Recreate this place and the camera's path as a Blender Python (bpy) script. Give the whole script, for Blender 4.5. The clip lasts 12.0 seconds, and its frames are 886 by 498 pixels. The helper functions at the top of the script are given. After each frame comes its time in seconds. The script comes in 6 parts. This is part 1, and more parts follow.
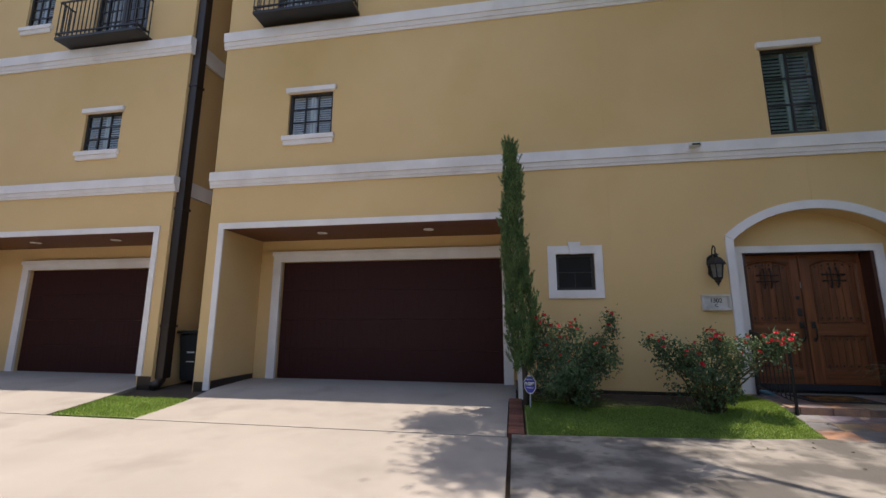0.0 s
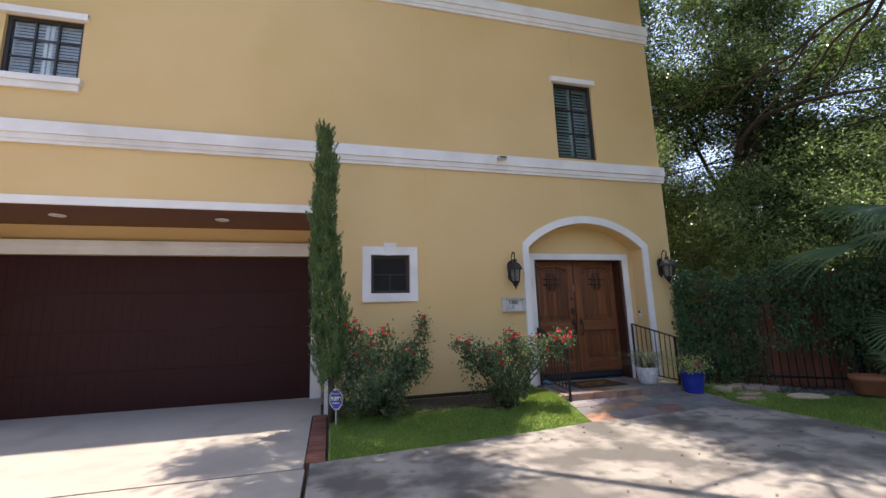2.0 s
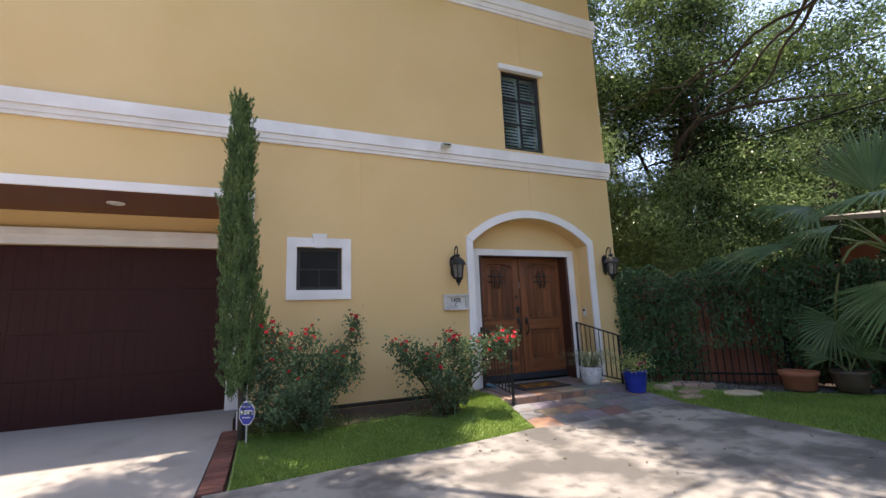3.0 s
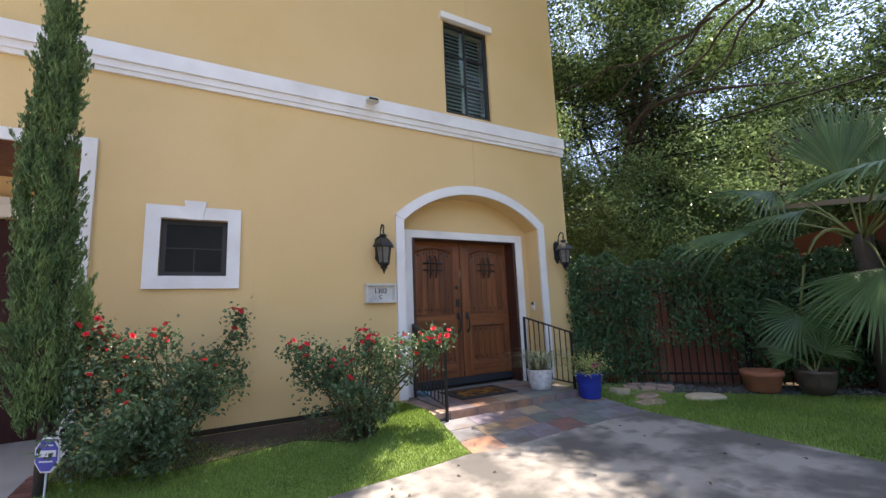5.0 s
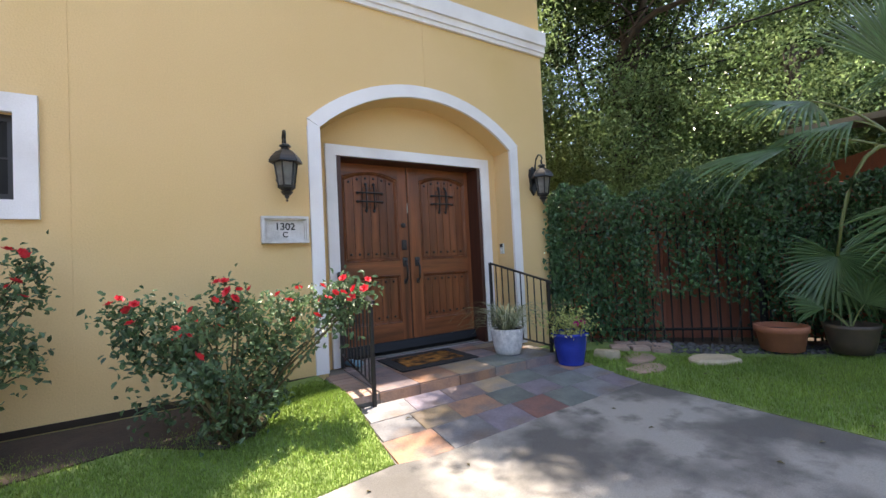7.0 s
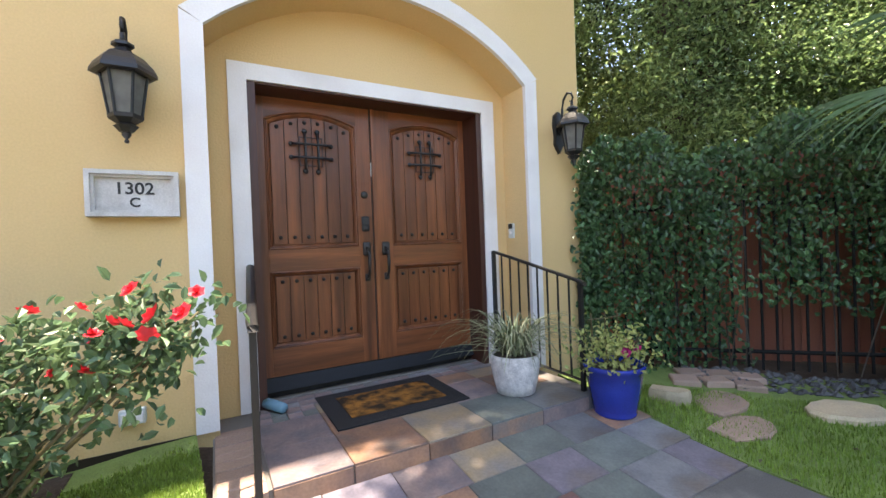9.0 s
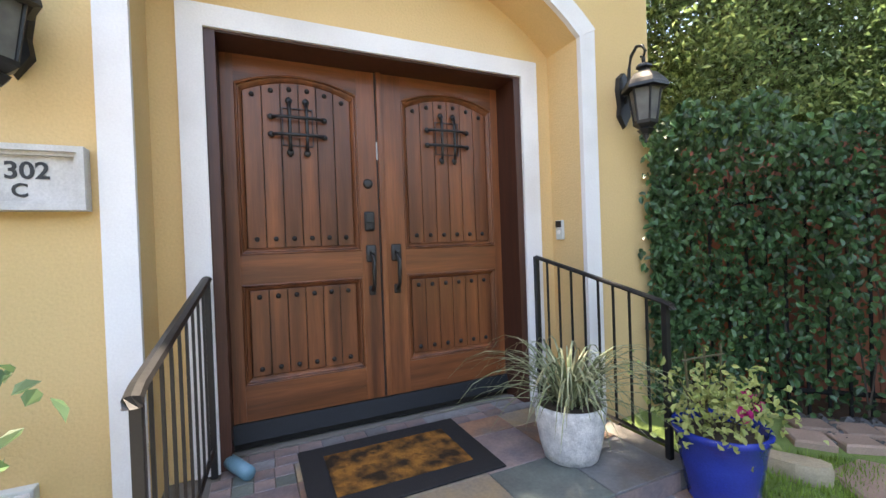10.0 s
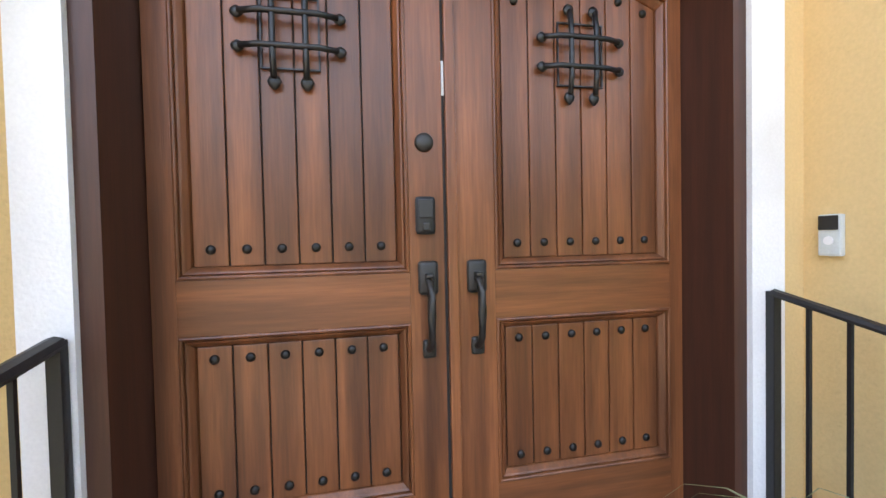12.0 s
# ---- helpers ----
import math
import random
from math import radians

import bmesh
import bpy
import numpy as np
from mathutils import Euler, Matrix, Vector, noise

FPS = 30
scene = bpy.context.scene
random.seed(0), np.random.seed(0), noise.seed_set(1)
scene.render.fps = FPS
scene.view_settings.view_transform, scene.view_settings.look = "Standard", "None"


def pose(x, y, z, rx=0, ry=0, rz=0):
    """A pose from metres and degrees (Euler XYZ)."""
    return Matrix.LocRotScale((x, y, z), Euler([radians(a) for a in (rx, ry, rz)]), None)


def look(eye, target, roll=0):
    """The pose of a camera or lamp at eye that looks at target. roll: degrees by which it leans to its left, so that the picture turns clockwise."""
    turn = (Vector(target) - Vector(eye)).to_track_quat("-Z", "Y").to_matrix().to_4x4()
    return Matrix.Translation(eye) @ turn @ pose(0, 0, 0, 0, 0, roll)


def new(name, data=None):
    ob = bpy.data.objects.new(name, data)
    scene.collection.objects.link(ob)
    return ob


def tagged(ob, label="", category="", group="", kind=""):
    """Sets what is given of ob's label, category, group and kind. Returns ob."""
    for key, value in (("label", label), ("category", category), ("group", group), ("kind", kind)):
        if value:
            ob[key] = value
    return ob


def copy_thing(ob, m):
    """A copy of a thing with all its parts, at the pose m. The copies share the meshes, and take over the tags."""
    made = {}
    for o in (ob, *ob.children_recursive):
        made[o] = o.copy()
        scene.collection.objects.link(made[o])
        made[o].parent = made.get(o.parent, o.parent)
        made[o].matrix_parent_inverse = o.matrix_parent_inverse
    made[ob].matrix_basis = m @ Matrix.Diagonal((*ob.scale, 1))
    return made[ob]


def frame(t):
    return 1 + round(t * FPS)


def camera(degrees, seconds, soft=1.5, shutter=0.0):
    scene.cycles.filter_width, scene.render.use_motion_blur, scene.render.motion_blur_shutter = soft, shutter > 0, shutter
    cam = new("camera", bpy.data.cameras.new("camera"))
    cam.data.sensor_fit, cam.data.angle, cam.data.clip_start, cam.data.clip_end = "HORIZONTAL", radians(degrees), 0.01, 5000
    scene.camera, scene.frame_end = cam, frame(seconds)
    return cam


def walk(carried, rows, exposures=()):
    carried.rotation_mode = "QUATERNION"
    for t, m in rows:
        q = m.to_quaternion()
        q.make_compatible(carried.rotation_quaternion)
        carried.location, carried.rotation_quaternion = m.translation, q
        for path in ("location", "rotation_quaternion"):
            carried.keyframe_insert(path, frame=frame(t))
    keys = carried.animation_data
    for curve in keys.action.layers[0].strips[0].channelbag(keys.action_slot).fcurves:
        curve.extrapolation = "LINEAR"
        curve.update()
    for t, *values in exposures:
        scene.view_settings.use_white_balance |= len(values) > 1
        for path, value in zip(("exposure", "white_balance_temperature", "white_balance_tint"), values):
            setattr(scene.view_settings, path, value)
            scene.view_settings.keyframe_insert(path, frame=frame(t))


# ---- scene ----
cam = camera(93.5, 12.0)
PATH = [
    (0, (0.157, -1.078, 1.297), (-0.172, 0.863, 1.648), 0.2),
    (0.5, (0.131, -0.976, 1.356), (0.031, 0.991, 1.701), -0.4),
    (1, (0.135, -0.803, 1.357), (0.241, 1.163, 1.706), -0.9),
    (1.5, (0.222, -0.65, 1.361), (0.545, 1.292, 1.711), -1.4),
    (2, (0.287, -0.509, 1.394), (0.798, 1.394, 1.732), -1.8),
    (2.5, (0.407, -0.281, 1.416), (1.064, 1.579, 1.747), -2.0),
    (3, (0.62, -0.012, 1.38), (1.359, 1.817, 1.71), -2.2),
    (5, (1.414, 0.994, 1.372), (2.366, 2.728, 1.667), -2.3),
    (5.5, (1.664, 1.279, 1.317), (2.65, 3.0, 1.578), -2.5),
    (6, (1.94, 1.497, 1.335), (2.955, 3.212, 1.498), -2.5),
    (6.5, (2.229, 1.831, 1.294), (3.285, 3.527, 1.385), -3.0),
    (8.5, (3.416, 3.032, 1.262), (4.385, 4.782, 1.264), -2.6),
    (9, (3.662, 3.387, 1.293), (4.628, 5.138, 1.276), -2.2),
    (9.5, (3.917, 3.728, 1.3), (4.825, 5.51, 1.296), -2.3),
    (10, (4.087, 4.093, 1.328), (4.917, 5.912, 1.308), -2.1),
    (10.5, (4.249, 4.435, 1.33), (4.978, 6.297, 1.312), -2.0),
    (11, (4.401, 4.763, 1.374), (4.951, 6.686, 1.329), -1.7),
    (11.5, (4.486, 5.087, 1.386), (4.959, 7.03, 1.336), -1.5),
    (12, (4.54, 5.345, 1.417), (4.952, 7.302, 1.368), -1.2),
]
EXPOSURES = [(0.0, 0.85, 7500, 18), (1.5, 1.37, 7500, 19), (3.0, 1.7, 7500, 19), (5.5, 2.05, 7400, 18), (6.5, 2.2, 7450, 17), (8.5, 2.68, 7750, 15), (10.5, 3.15, 8300, 15), (12.0, 3.58, 8600, 15)]
walk(cam, [(t, look(eye, target, roll)) for t, eye, target, roll in PATH], EXPOSURES)

# ---- light ----
world = bpy.data.worlds.new("sky")
scene.world = world
world.use_nodes = True
_wn = world.node_tree.nodes
_sky = _wn.new("ShaderNodeTexSky")
_sky.sky_type = "NISHITA"
_sky.sun_disc = False
_sky.sun_elevation = radians(82)
_sky.sun_rotation = radians(77)
_wn["Background"].inputs[1].default_value = 0.14
world.node_tree.links.new(_sky.outputs[0], _wn["Background"].inputs[0])
sun = new("sun", bpy.data.lights.new("sun", "SUN"))
sun.data.energy, sun.data.angle, sun.data.color = 3.0, radians(0.55), (1.0, 0.95, 0.87)
SUN_FROM = Vector((0.13, 0.03, 1.0)).normalized()
sun.matrix_basis = look((0, 0, 40), Vector((0, 0, 40)) - SUN_FROM)


# ---- materials ----
def material(name, base, rough=0.7, metal=0.0, second=None, scale=6.0, mix=0.5, grain=0.0, grain_scale=120.0, bump=0.0, bump_scale=60.0,
             stretch=(1, 1, 1), random_value=0.0, stain=None, stain_scale=0.6, translucent=0.0, spec=0.5, island=False):
    m = bpy.data.materials.new(name)
    m.use_nodes = True
    nt = m.node_tree
    n, l = nt.nodes, nt.links
    b = n["Principled BSDF"]
    b.inputs["Roughness"].default_value = rough
    b.inputs["Metallic"].default_value = metal
    b.inputs["Specular IOR Level"].default_value = spec
    tc = n.new("ShaderNodeTexCoord")
    mp = n.new("ShaderNodeMapping")
    mp.inputs["Scale"].default_value = stretch
    l.new(tc.outputs["Object"], mp.inputs[0])

    def noisy(s, detail, lo, hi):
        t = n.new("ShaderNodeTexNoise")
        t.inputs["Scale"].default_value, t.inputs["Detail"].default_value = s, detail
        l.new(mp.outputs[0], t.inputs["Vector"])
        r = n.new("ShaderNodeMapRange")
        r.inputs[1].default_value, r.inputs[2].default_value = lo, hi
        l.new(t.outputs[0], r.inputs[0])
        return r.outputs[0]

    def blend(a, fac, colour, mode="MIX"):
        x = n.new("ShaderNodeMix")
        x.data_type, x.blend_type = "RGBA", mode
        if isinstance(fac, float):
            x.inputs[0].default_value = fac
        else:
            l.new(fac, x.inputs[0])
        if isinstance(a, tuple):
            x.inputs[6].default_value = (*a, 1)
        else:
            l.new(a, x.inputs[6])
        if isinstance(colour, tuple):
            x.inputs[7].default_value = (*colour, 1)
        else:
            l.new(colour, x.inputs[7])
        return x.outputs[2]

    col = tuple(base)
    if second:
        col = blend(col, noisy(scale, 4, 0.5 - mix * 0.35, 0.5 + mix * 0.35), tuple(second))
    if stain:
        col = blend(col, noisy(stain_scale, 6, 0.52, 0.74), tuple(stain))
    if grain:
        v = noisy(grain_scale, 3, 0.25, 0.75)
        hv = n.new("ShaderNodeHueSaturation")
        mr = n.new("ShaderNodeMapRange")
        mr.inputs[3].default_value, mr.inputs[4].default_value = 1 - grain, 1 + grain
        l.new(v, mr.inputs[0])
        l.new(mr.outputs[0], hv.inputs["Value"])
        if isinstance(col, tuple):
            hv.inputs["Color"].default_value = (*col, 1)
        else:
            l.new(col, hv.inputs["Color"])
        col = hv.outputs[0]
    if random_value:
        oi = n.new("ShaderNodeNewGeometry") if island else n.new("ShaderNodeObjectInfo")
        hv = n.new("ShaderNodeHueSaturation")
        mr = n.new("ShaderNodeMapRange")
        mr.inputs[3].default_value, mr.inputs[4].default_value = 1 - random_value, 1 + random_value
        l.new(oi.outputs["Random Per Island" if island else "Random"], mr.inputs[0])
        l.new(mr.outputs[0], hv.inputs["Value"])
        if isinstance(col, tuple):
            hv.inputs["Color"].default_value = (*col, 1)
        else:
            l.new(col, hv.inputs["Color"])
        col = hv.outputs[0]
    if isinstance(col, tuple):
        b.inputs["Base Color"].default_value = (*col, 1)
    else:
        l.new(col, b.inputs["Base Color"])
    if bump:
        t = n.new("ShaderNodeTexNoise")
        t.inputs["Scale"].default_value, t.inputs["Detail"].default_value = bump_scale, 5
        l.new(mp.outputs[0], t.inputs["Vector"])
        bp = n.new("ShaderNodeBump")
        bp.inputs["Strength"].default_value, bp.inputs["Distance"].default_value = bump, 0.01
        l.new(t.outputs[0], bp.inputs["Height"])
        l.new(bp.outputs[0], b.inputs["Normal"])
    if translucent:
        tr = n.new("ShaderNodeBsdfTranslucent")
        if isinstance(col, tuple):
            tr.inputs[0].default_value = (*[min(1, c * 1.6) for c in col], 1)
        else:
            l.new(col, tr.inputs[0])
        ms = n.new("ShaderNodeMixShader")
        ms.inputs[0].default_value = translucent
        l.new(b.outputs[0], ms.inputs[1])
        l.new(tr.outputs[0], ms.inputs[2])
        l.new(ms.outputs[0], n["Material Output"].inputs[0])
    return m


STUCCO = material("stucco", (0.67, 0.465, 0.225), 0.9, second=(0.71, 0.50, 0.25), scale=0.7, grain=0.05, grain_scale=90, bump=0.35, bump_scale=70, stain=(0.60, 0.41, 0.17), stain_scale=0.35, spec=0.2)
WHITE = material("white_trim", (0.80, 0.78, 0.76), 0.75, second=(0.74, 0.71, 0.69), scale=2.5, grain=0.04, bump=0.2, bump_scale=80, stain=(0.62, 0.59, 0.56), stain_scale=1.1, spec=0.3)
GARAGE = material("garage_wood", (0.033, 0.0065, 0.006), 0.6, spec=0.25, second=(0.037, 0.0075, 0.0065), scale=3, stretch=(8, 8, 0.4), grain=0.12, grain_scale=20)
SOFFIT = material("soffit_wood", (0.10, 0.028, 0.016), 0.45, second=(0.13, 0.04, 0.022), scale=5, stretch=(1, 6, 1), grain=0.15, grain_scale=25)
CONCRETE = material("concrete", (0.385, 0.36, 0.325), 0.9, second=(0.32, 0.30, 0.27), scale=0.9, mix=0.7, grain=0.12, grain_scale=160, bump=0.25, bump_scale=150, stain=(0.28, 0.26, 0.235), stain_scale=1.3, spec=0.2)
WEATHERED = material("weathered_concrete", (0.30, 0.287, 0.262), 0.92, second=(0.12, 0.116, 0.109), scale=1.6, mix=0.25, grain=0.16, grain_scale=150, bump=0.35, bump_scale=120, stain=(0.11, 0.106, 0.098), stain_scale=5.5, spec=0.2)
BLACK = material("black_iron", (0.012, 0.012, 0.013), 0.42, metal=0.0, grain=0.15, bump=0.1)
BRONZE = material("dark_bronze_frame", (0.022, 0.019, 0.017), 0.45, grain=0.1)
PIPE = material("dark_downpipe", (0.022, 0.014, 0.011), 0.4, grain=0.1)
RAILWOOD = material("stained_mahogany_rail", (0.28, 0.092, 0.034), 0.34, spec=0.45, second=(0.11, 0.037, 0.015), scale=2.0, stretch=(0.5, 9, 9), grain=0.18, grain_scale=14, bump=0.1, bump_scale=30, mix=0.75, stain=(0.08, 0.028, 0.013), stain_scale=0.9)
SILL = material("black_sill", (0.017, 0.019, 0.022), 0.6, spec=0.2, grain=0.1)
DOORWOOD = material("stained_mahogany", (0.28, 0.092, 0.034), 0.34, spec=0.45, second=(0.095, 0.031, 0.013), scale=2.0, stretch=(9, 9, 0.5), grain=0.2, grain_scale=14, bump=0.1, bump_scale=30, mix=0.75, random_value=0.14, stain=(0.075, 0.026, 0.012), stain_scale=0.9)
JAMBWOOD = material("dark_jamb_wood", (0.075, 0.025, 0.014), 0.45, second=(0.05, 0.018, 0.011), scale=3, stretch=(9, 9, 0.5), grain=0.15, grain_scale=15)
SHUTTER = material("grey_shutter", (0.55, 0.58, 0.56), 0.6, grain=0.05)
GREENSHUTTER = material("pale_green_shutter", (0.30, 0.39, 0.34), 0.6, grain=0.05)
BLIND = material("white_shutter", (0.84, 0.85, 0.86), 0.6, grain=0.04)
SCREEN = material("insect_screen_mesh", (0.011, 0.0105, 0.0095), 0.6, second=(0.015, 0.0145, 0.013), scale=4, grain=0.2, grain_scale=300, spec=0.2)
MAGENTA = material("magenta_petal", (0.60, 0.02, 0.24), 0.5, second=(0.5, 0.02, 0.16), scale=8, translucent=0.25)
# Shade as near-black colour for rooms, door grooves and recesses; also a lens.
DARK = material("shade_and_lens_black", (0.02, 0.018, 0.016), 0.9, grain=0.1)
BRICK = material("brick", (0.19, 0.07, 0.048), 0.9, second=(0.14, 0.06, 0.045), scale=14, grain=0.2, bump=0.3, random_value=0.3)
SLATE = material("slate", (0.263, 0.269, 0.274), 0.46, second=(0.131, 0.131, 0.148), scale=4, mix=0.6, grain=0.15, grain_scale=60, bump=0.35, bump_scale=28, random_value=0.25, stain=(0.183, 0.138, 0.103), stain_scale=2.6)
SLATE_GREEN = material("green_grey_slate", (0.163, 0.189, 0.169), 0.46, second=(0.098, 0.111, 0.107), scale=5, mix=0.6, grain=0.15, grain_scale=60, bump=0.35, bump_scale=28, random_value=0.2)
SLATE_VIOLET = material("violet_slate", (0.250, 0.222, 0.260), 0.46, second=(0.149, 0.133, 0.165), scale=5, mix=0.6, grain=0.15, grain_scale=60, bump=0.35, bump_scale=28, random_value=0.2, stain=(0.213, 0.170, 0.139), stain_scale=3)
SLATE_RED = material("red_slate", (0.220, 0.105, 0.083), 0.5, second=(0.132, 0.083, 0.083), scale=5, mix=0.5, grain=0.15, grain_scale=60, bump=0.35, bump_scale=28, random_value=0.15)
SLATE_GOLD = material("gold_slate", (0.337, 0.245, 0.143), 0.5, second=(0.204, 0.188, 0.174), scale=4, mix=0.5, grain=0.15, grain_scale=60, bump=0.35, bump_scale=28, random_value=0.2)
SLATE_RUST = material("rust_slate", (0.363, 0.198, 0.119), 0.5, second=(0.181, 0.113, 0.091), scale=6, mix=0.5, grain=0.15, grain_scale=60, bump=0.35, bump_scale=28, random_value=0.2, stain=(0.170, 0.158, 0.147), stain_scale=3)
SLATE_PLUM = material("plum_slate", (0.297, 0.216, 0.196), 0.52, second=(0.143, 0.128, 0.145), scale=6, mix=0.5, grain=0.15, grain_scale=60, bump=0.35, bump_scale=28, random_value=0.2)
GROUT = material("grout", (0.17, 0.158, 0.143), 0.95, grain=0.12, bump=0.2)
SOIL = material("soil", (0.04, 0.028, 0.02), 0.95, second=(0.06, 0.042, 0.03), scale=9, grain=0.3, bump=0.8, bump_scale=40)
LAWN = material("lawn_ground", (0.18, 0.255, 0.07), 0.95, second=(0.12, 0.18, 0.045), scale=5, grain=0.3, bump=0.6, bump_scale=80)
GRASS = material("grass_blade", (0.26, 0.385, 0.08), 0.5, second=(0.17, 0.28, 0.055), scale=1.3, translucent=0.5, random_value=0.35, island=True)
BARK = material("bark", (0.085, 0.068, 0.052), 0.95, second=(0.05, 0.04, 0.032), scale=8, stretch=(1, 1, 0.3), bump=0.9, bump_scale=18, grain=0.2)
# The second colour paints backlit, sunny patches into the crown.
OAKLEAF = material("oak_leaf", (0.046, 0.084, 0.036), 0.27, second=(0.145, 0.22, 0.075), scale=0.42, mix=0.4, translucent=0.5, random_value=0.6, island=True, spec=0.65)
# Shrub leaves lighter than the oak's; their sunlit look is put into the colour.
LITSHRUBLEAF = material("sunlit_shrub_leaf", (0.10, 0.185, 0.078), 0.25, second=(0.31, 0.43, 0.17), scale=0.5, mix=0.6, translucent=0.5, random_value=0.5, island=True, spec=0.7)
FENCEBLACK = material("matt_black_iron", (0.014, 0.014, 0.014), 0.85, spec=0.15, grain=0.15)
STUDMAT = material("black_stud", (0.012, 0.010, 0.009), 0.4, spec=0.35)
IVYLEAF = material("ivy_leaf", (0.028, 0.082, 0.034), 0.36, second=(0.07, 0.15, 0.055), scale=3, translucent=0.2, random_value=0.5, island=True)
CYPLEAF = material("cypress_foliage", (0.165, 0.25, 0.085), 0.6, second=(0.06, 0.125, 0.045), scale=5, translucent=0.22, random_value=0.45, island=True)
ROSELEAF = material("rose_leaf", (0.052, 0.112, 0.055), 0.36, second=(0.13, 0.205, 0.10), scale=3.2, mix=0.6, translucent=0.38, random_value=0.5, island=True)
REDROSE = material("rose_petal", (0.66, 0.018, 0.03), 0.5, second=(0.72, 0.05, 0.08), scale=5, translucent=0.25, random_value=0.2, island=True)
CANE = material("rose_cane", (0.09, 0.075, 0.035), 0.7, grain=0.2)
PALMLEAF = material("palm_frond", (0.12, 0.21, 0.09), 0.34, second=(0.075, 0.155, 0.062), scale=2, translucent=0.38, random_value=0.25, island=True)
PALMSTEM = material("palm_stem", (0.15, 0.175, 0.06), 0.5, grain=0.15)
FENCEWOOD = material("fence_cedar", (0.28, 0.09, 0.05), 0.85, second=(0.22, 0.08, 0.05), scale=4, stretch=(6, 6, 0.5), grain=0.2, random_value=0.25, bump=0.3)
BLUEGLAZE = material("cobalt_glaze", (0.012, 0.03, 0.26), 0.16, second=(0.015, 0.04, 0.32), scale=6, grain=0.12, bump=0.05)
WHITEPOT = material("weathered_white_pot", (0.74, 0.72, 0.70), 0.88, second=(0.40, 0.40, 0.41), scale=22, mix=0.8, grain=0.2, bump=0.9, bump_scale=38)
TERRA = material("terracotta", (0.38, 0.135, 0.07), 0.85, second=(0.30, 0.11, 0.06), scale=7, grain=0.15, bump=0.2)
BROWNPOT = material("brown_glaze_pot", (0.085, 0.06, 0.042), 0.5, second=(0.06, 0.045, 0.035), scale=8, grain=0.15)
STONE = material("limestone", (0.52, 0.42, 0.28), 0.9, second=(0.40, 0.33, 0.24), scale=5, grain=0.15, bump=0.6, bump_scale=25, random_value=0.15)
PAVER = material("pink_flagstone", (0.36, 0.24, 0.185), 0.9, second=(0.30, 0.21, 0.165), scale=5, grain=0.15, bump=0.5, bump_scale=25, random_value=0.2)
AGED = material("aged_white_plaster", (0.62, 0.60, 0.57), 0.85, second=(0.50, 0.48, 0.45), scale=7, grain=0.1, bump=0.3, stain=(0.36, 0.34, 0.31), stain_scale=5)
PEBBLE = material("dark_pebble", (0.07, 0.072, 0.075), 0.6, random_value=0.5, island=True)
RUBBER = material("black_rubber", (0.014, 0.015, 0.017), 0.8, bump=0.4, bump_scale=120, grain=0.2)


def glass_material(name, colour, rough):
    m = bpy.data.materials.new(name)
    m.use_nodes = True
    b = m.node_tree.nodes["Principled BSDF"]
    b.inputs["Base Color"].default_value = (*colour, 1)
    b.inputs["Roughness"].default_value = rough
    b.inputs["Transmission Weight"].default_value = 1.0
    b.inputs["IOR"].default_value = 1.45
    return m


GLASS = glass_material("window_glass", (0.85, 0.9, 0.9), 0.0)
SEEDGLASS = material("seeded_glass", (0.42, 0.41, 0.37), 0.2, second=(0.30, 0.295, 0.27), scale=14, translucent=0.6)


# ---- building helpers ----
def box(bm, x0, x1, y0, y1, z0, z1, bevel=0.0):
    v = [bm.verts.new(p) for p in ((x0, y0, z0), (x1, y0, z0), (x1, y1, z0), (x0, y1, z0), (x0, y0, z1), (x1, y0, z1), (x1, y1, z1), (x0, y1, z1))]
    fs = [bm.faces.new([v[i] for i in q]) for q in ((3, 2, 1, 0), (4, 5, 6, 7), (0, 1, 5, 4), (1, 2, 6, 5), (2, 3, 7, 6), (3, 0, 4, 7))]
    if bevel:
        es = {e for f in fs for e in f.edges}
        bmesh.ops.bevel(bm, geom=list(es), offset=bevel, segments=2, affect="EDGES", profile=0.6)
    return v


def finish(name, bm, mat, smooth=False):
    bmesh.ops.recalc_face_normals(bm, faces=bm.faces)
    me = bpy.data.meshes.new(name)
    bm.to_mesh(me)
    bm.free()
    me.materials.append(mat)
    if smooth:
        me.polygons.foreach_set("use_smooth", [True] * len(me.polygons))
    return me


def raw(name, verts, faces, mat, smooth=False):
    me = bpy.data.meshes.new(name)
    me.from_pydata(verts, [], faces)
    me.update()
    me.materials.append(mat)
    if smooth:
        me.polygons.foreach_set("use_smooth", [True] * len(me.polygons))
    return me


def hang(ob, parent):
    ob.parent = parent
    if parent.parent is None:
        ob.matrix_parent_inverse = parent.matrix_basis.inverted()
    return ob


def part(name, bm, mat, parent, label="", smooth=False):
    me = bm if isinstance(bm, bpy.types.Mesh) else finish(name, bm, mat, smooth)
    ob = hang(new(name, me), parent)
    return tagged(ob, label)


def boxpart(name, parent, mat, x0, x1, y0, y1, z0, z1, bevel=0.004, label=""):
    bm = bmesh.new()
    box(bm, x0, x1, y0, y1, z0, z1, bevel)
    return part(name, bm, mat, parent, label)


def thing(name, at, label, category, group="", kind=""):
    ob = new(name)
    ob.empty_display_size = 0.1
    ob.matrix_basis = Matrix.Translation(at)
    return tagged(ob, label, category, group, kind)


def structure(name, bm, mat, label, category="wall"):
    me = bm if isinstance(bm, bpy.types.Mesh) else finish(name, bm, mat)
    return tagged(new(name, me), label, category, kind="structure")


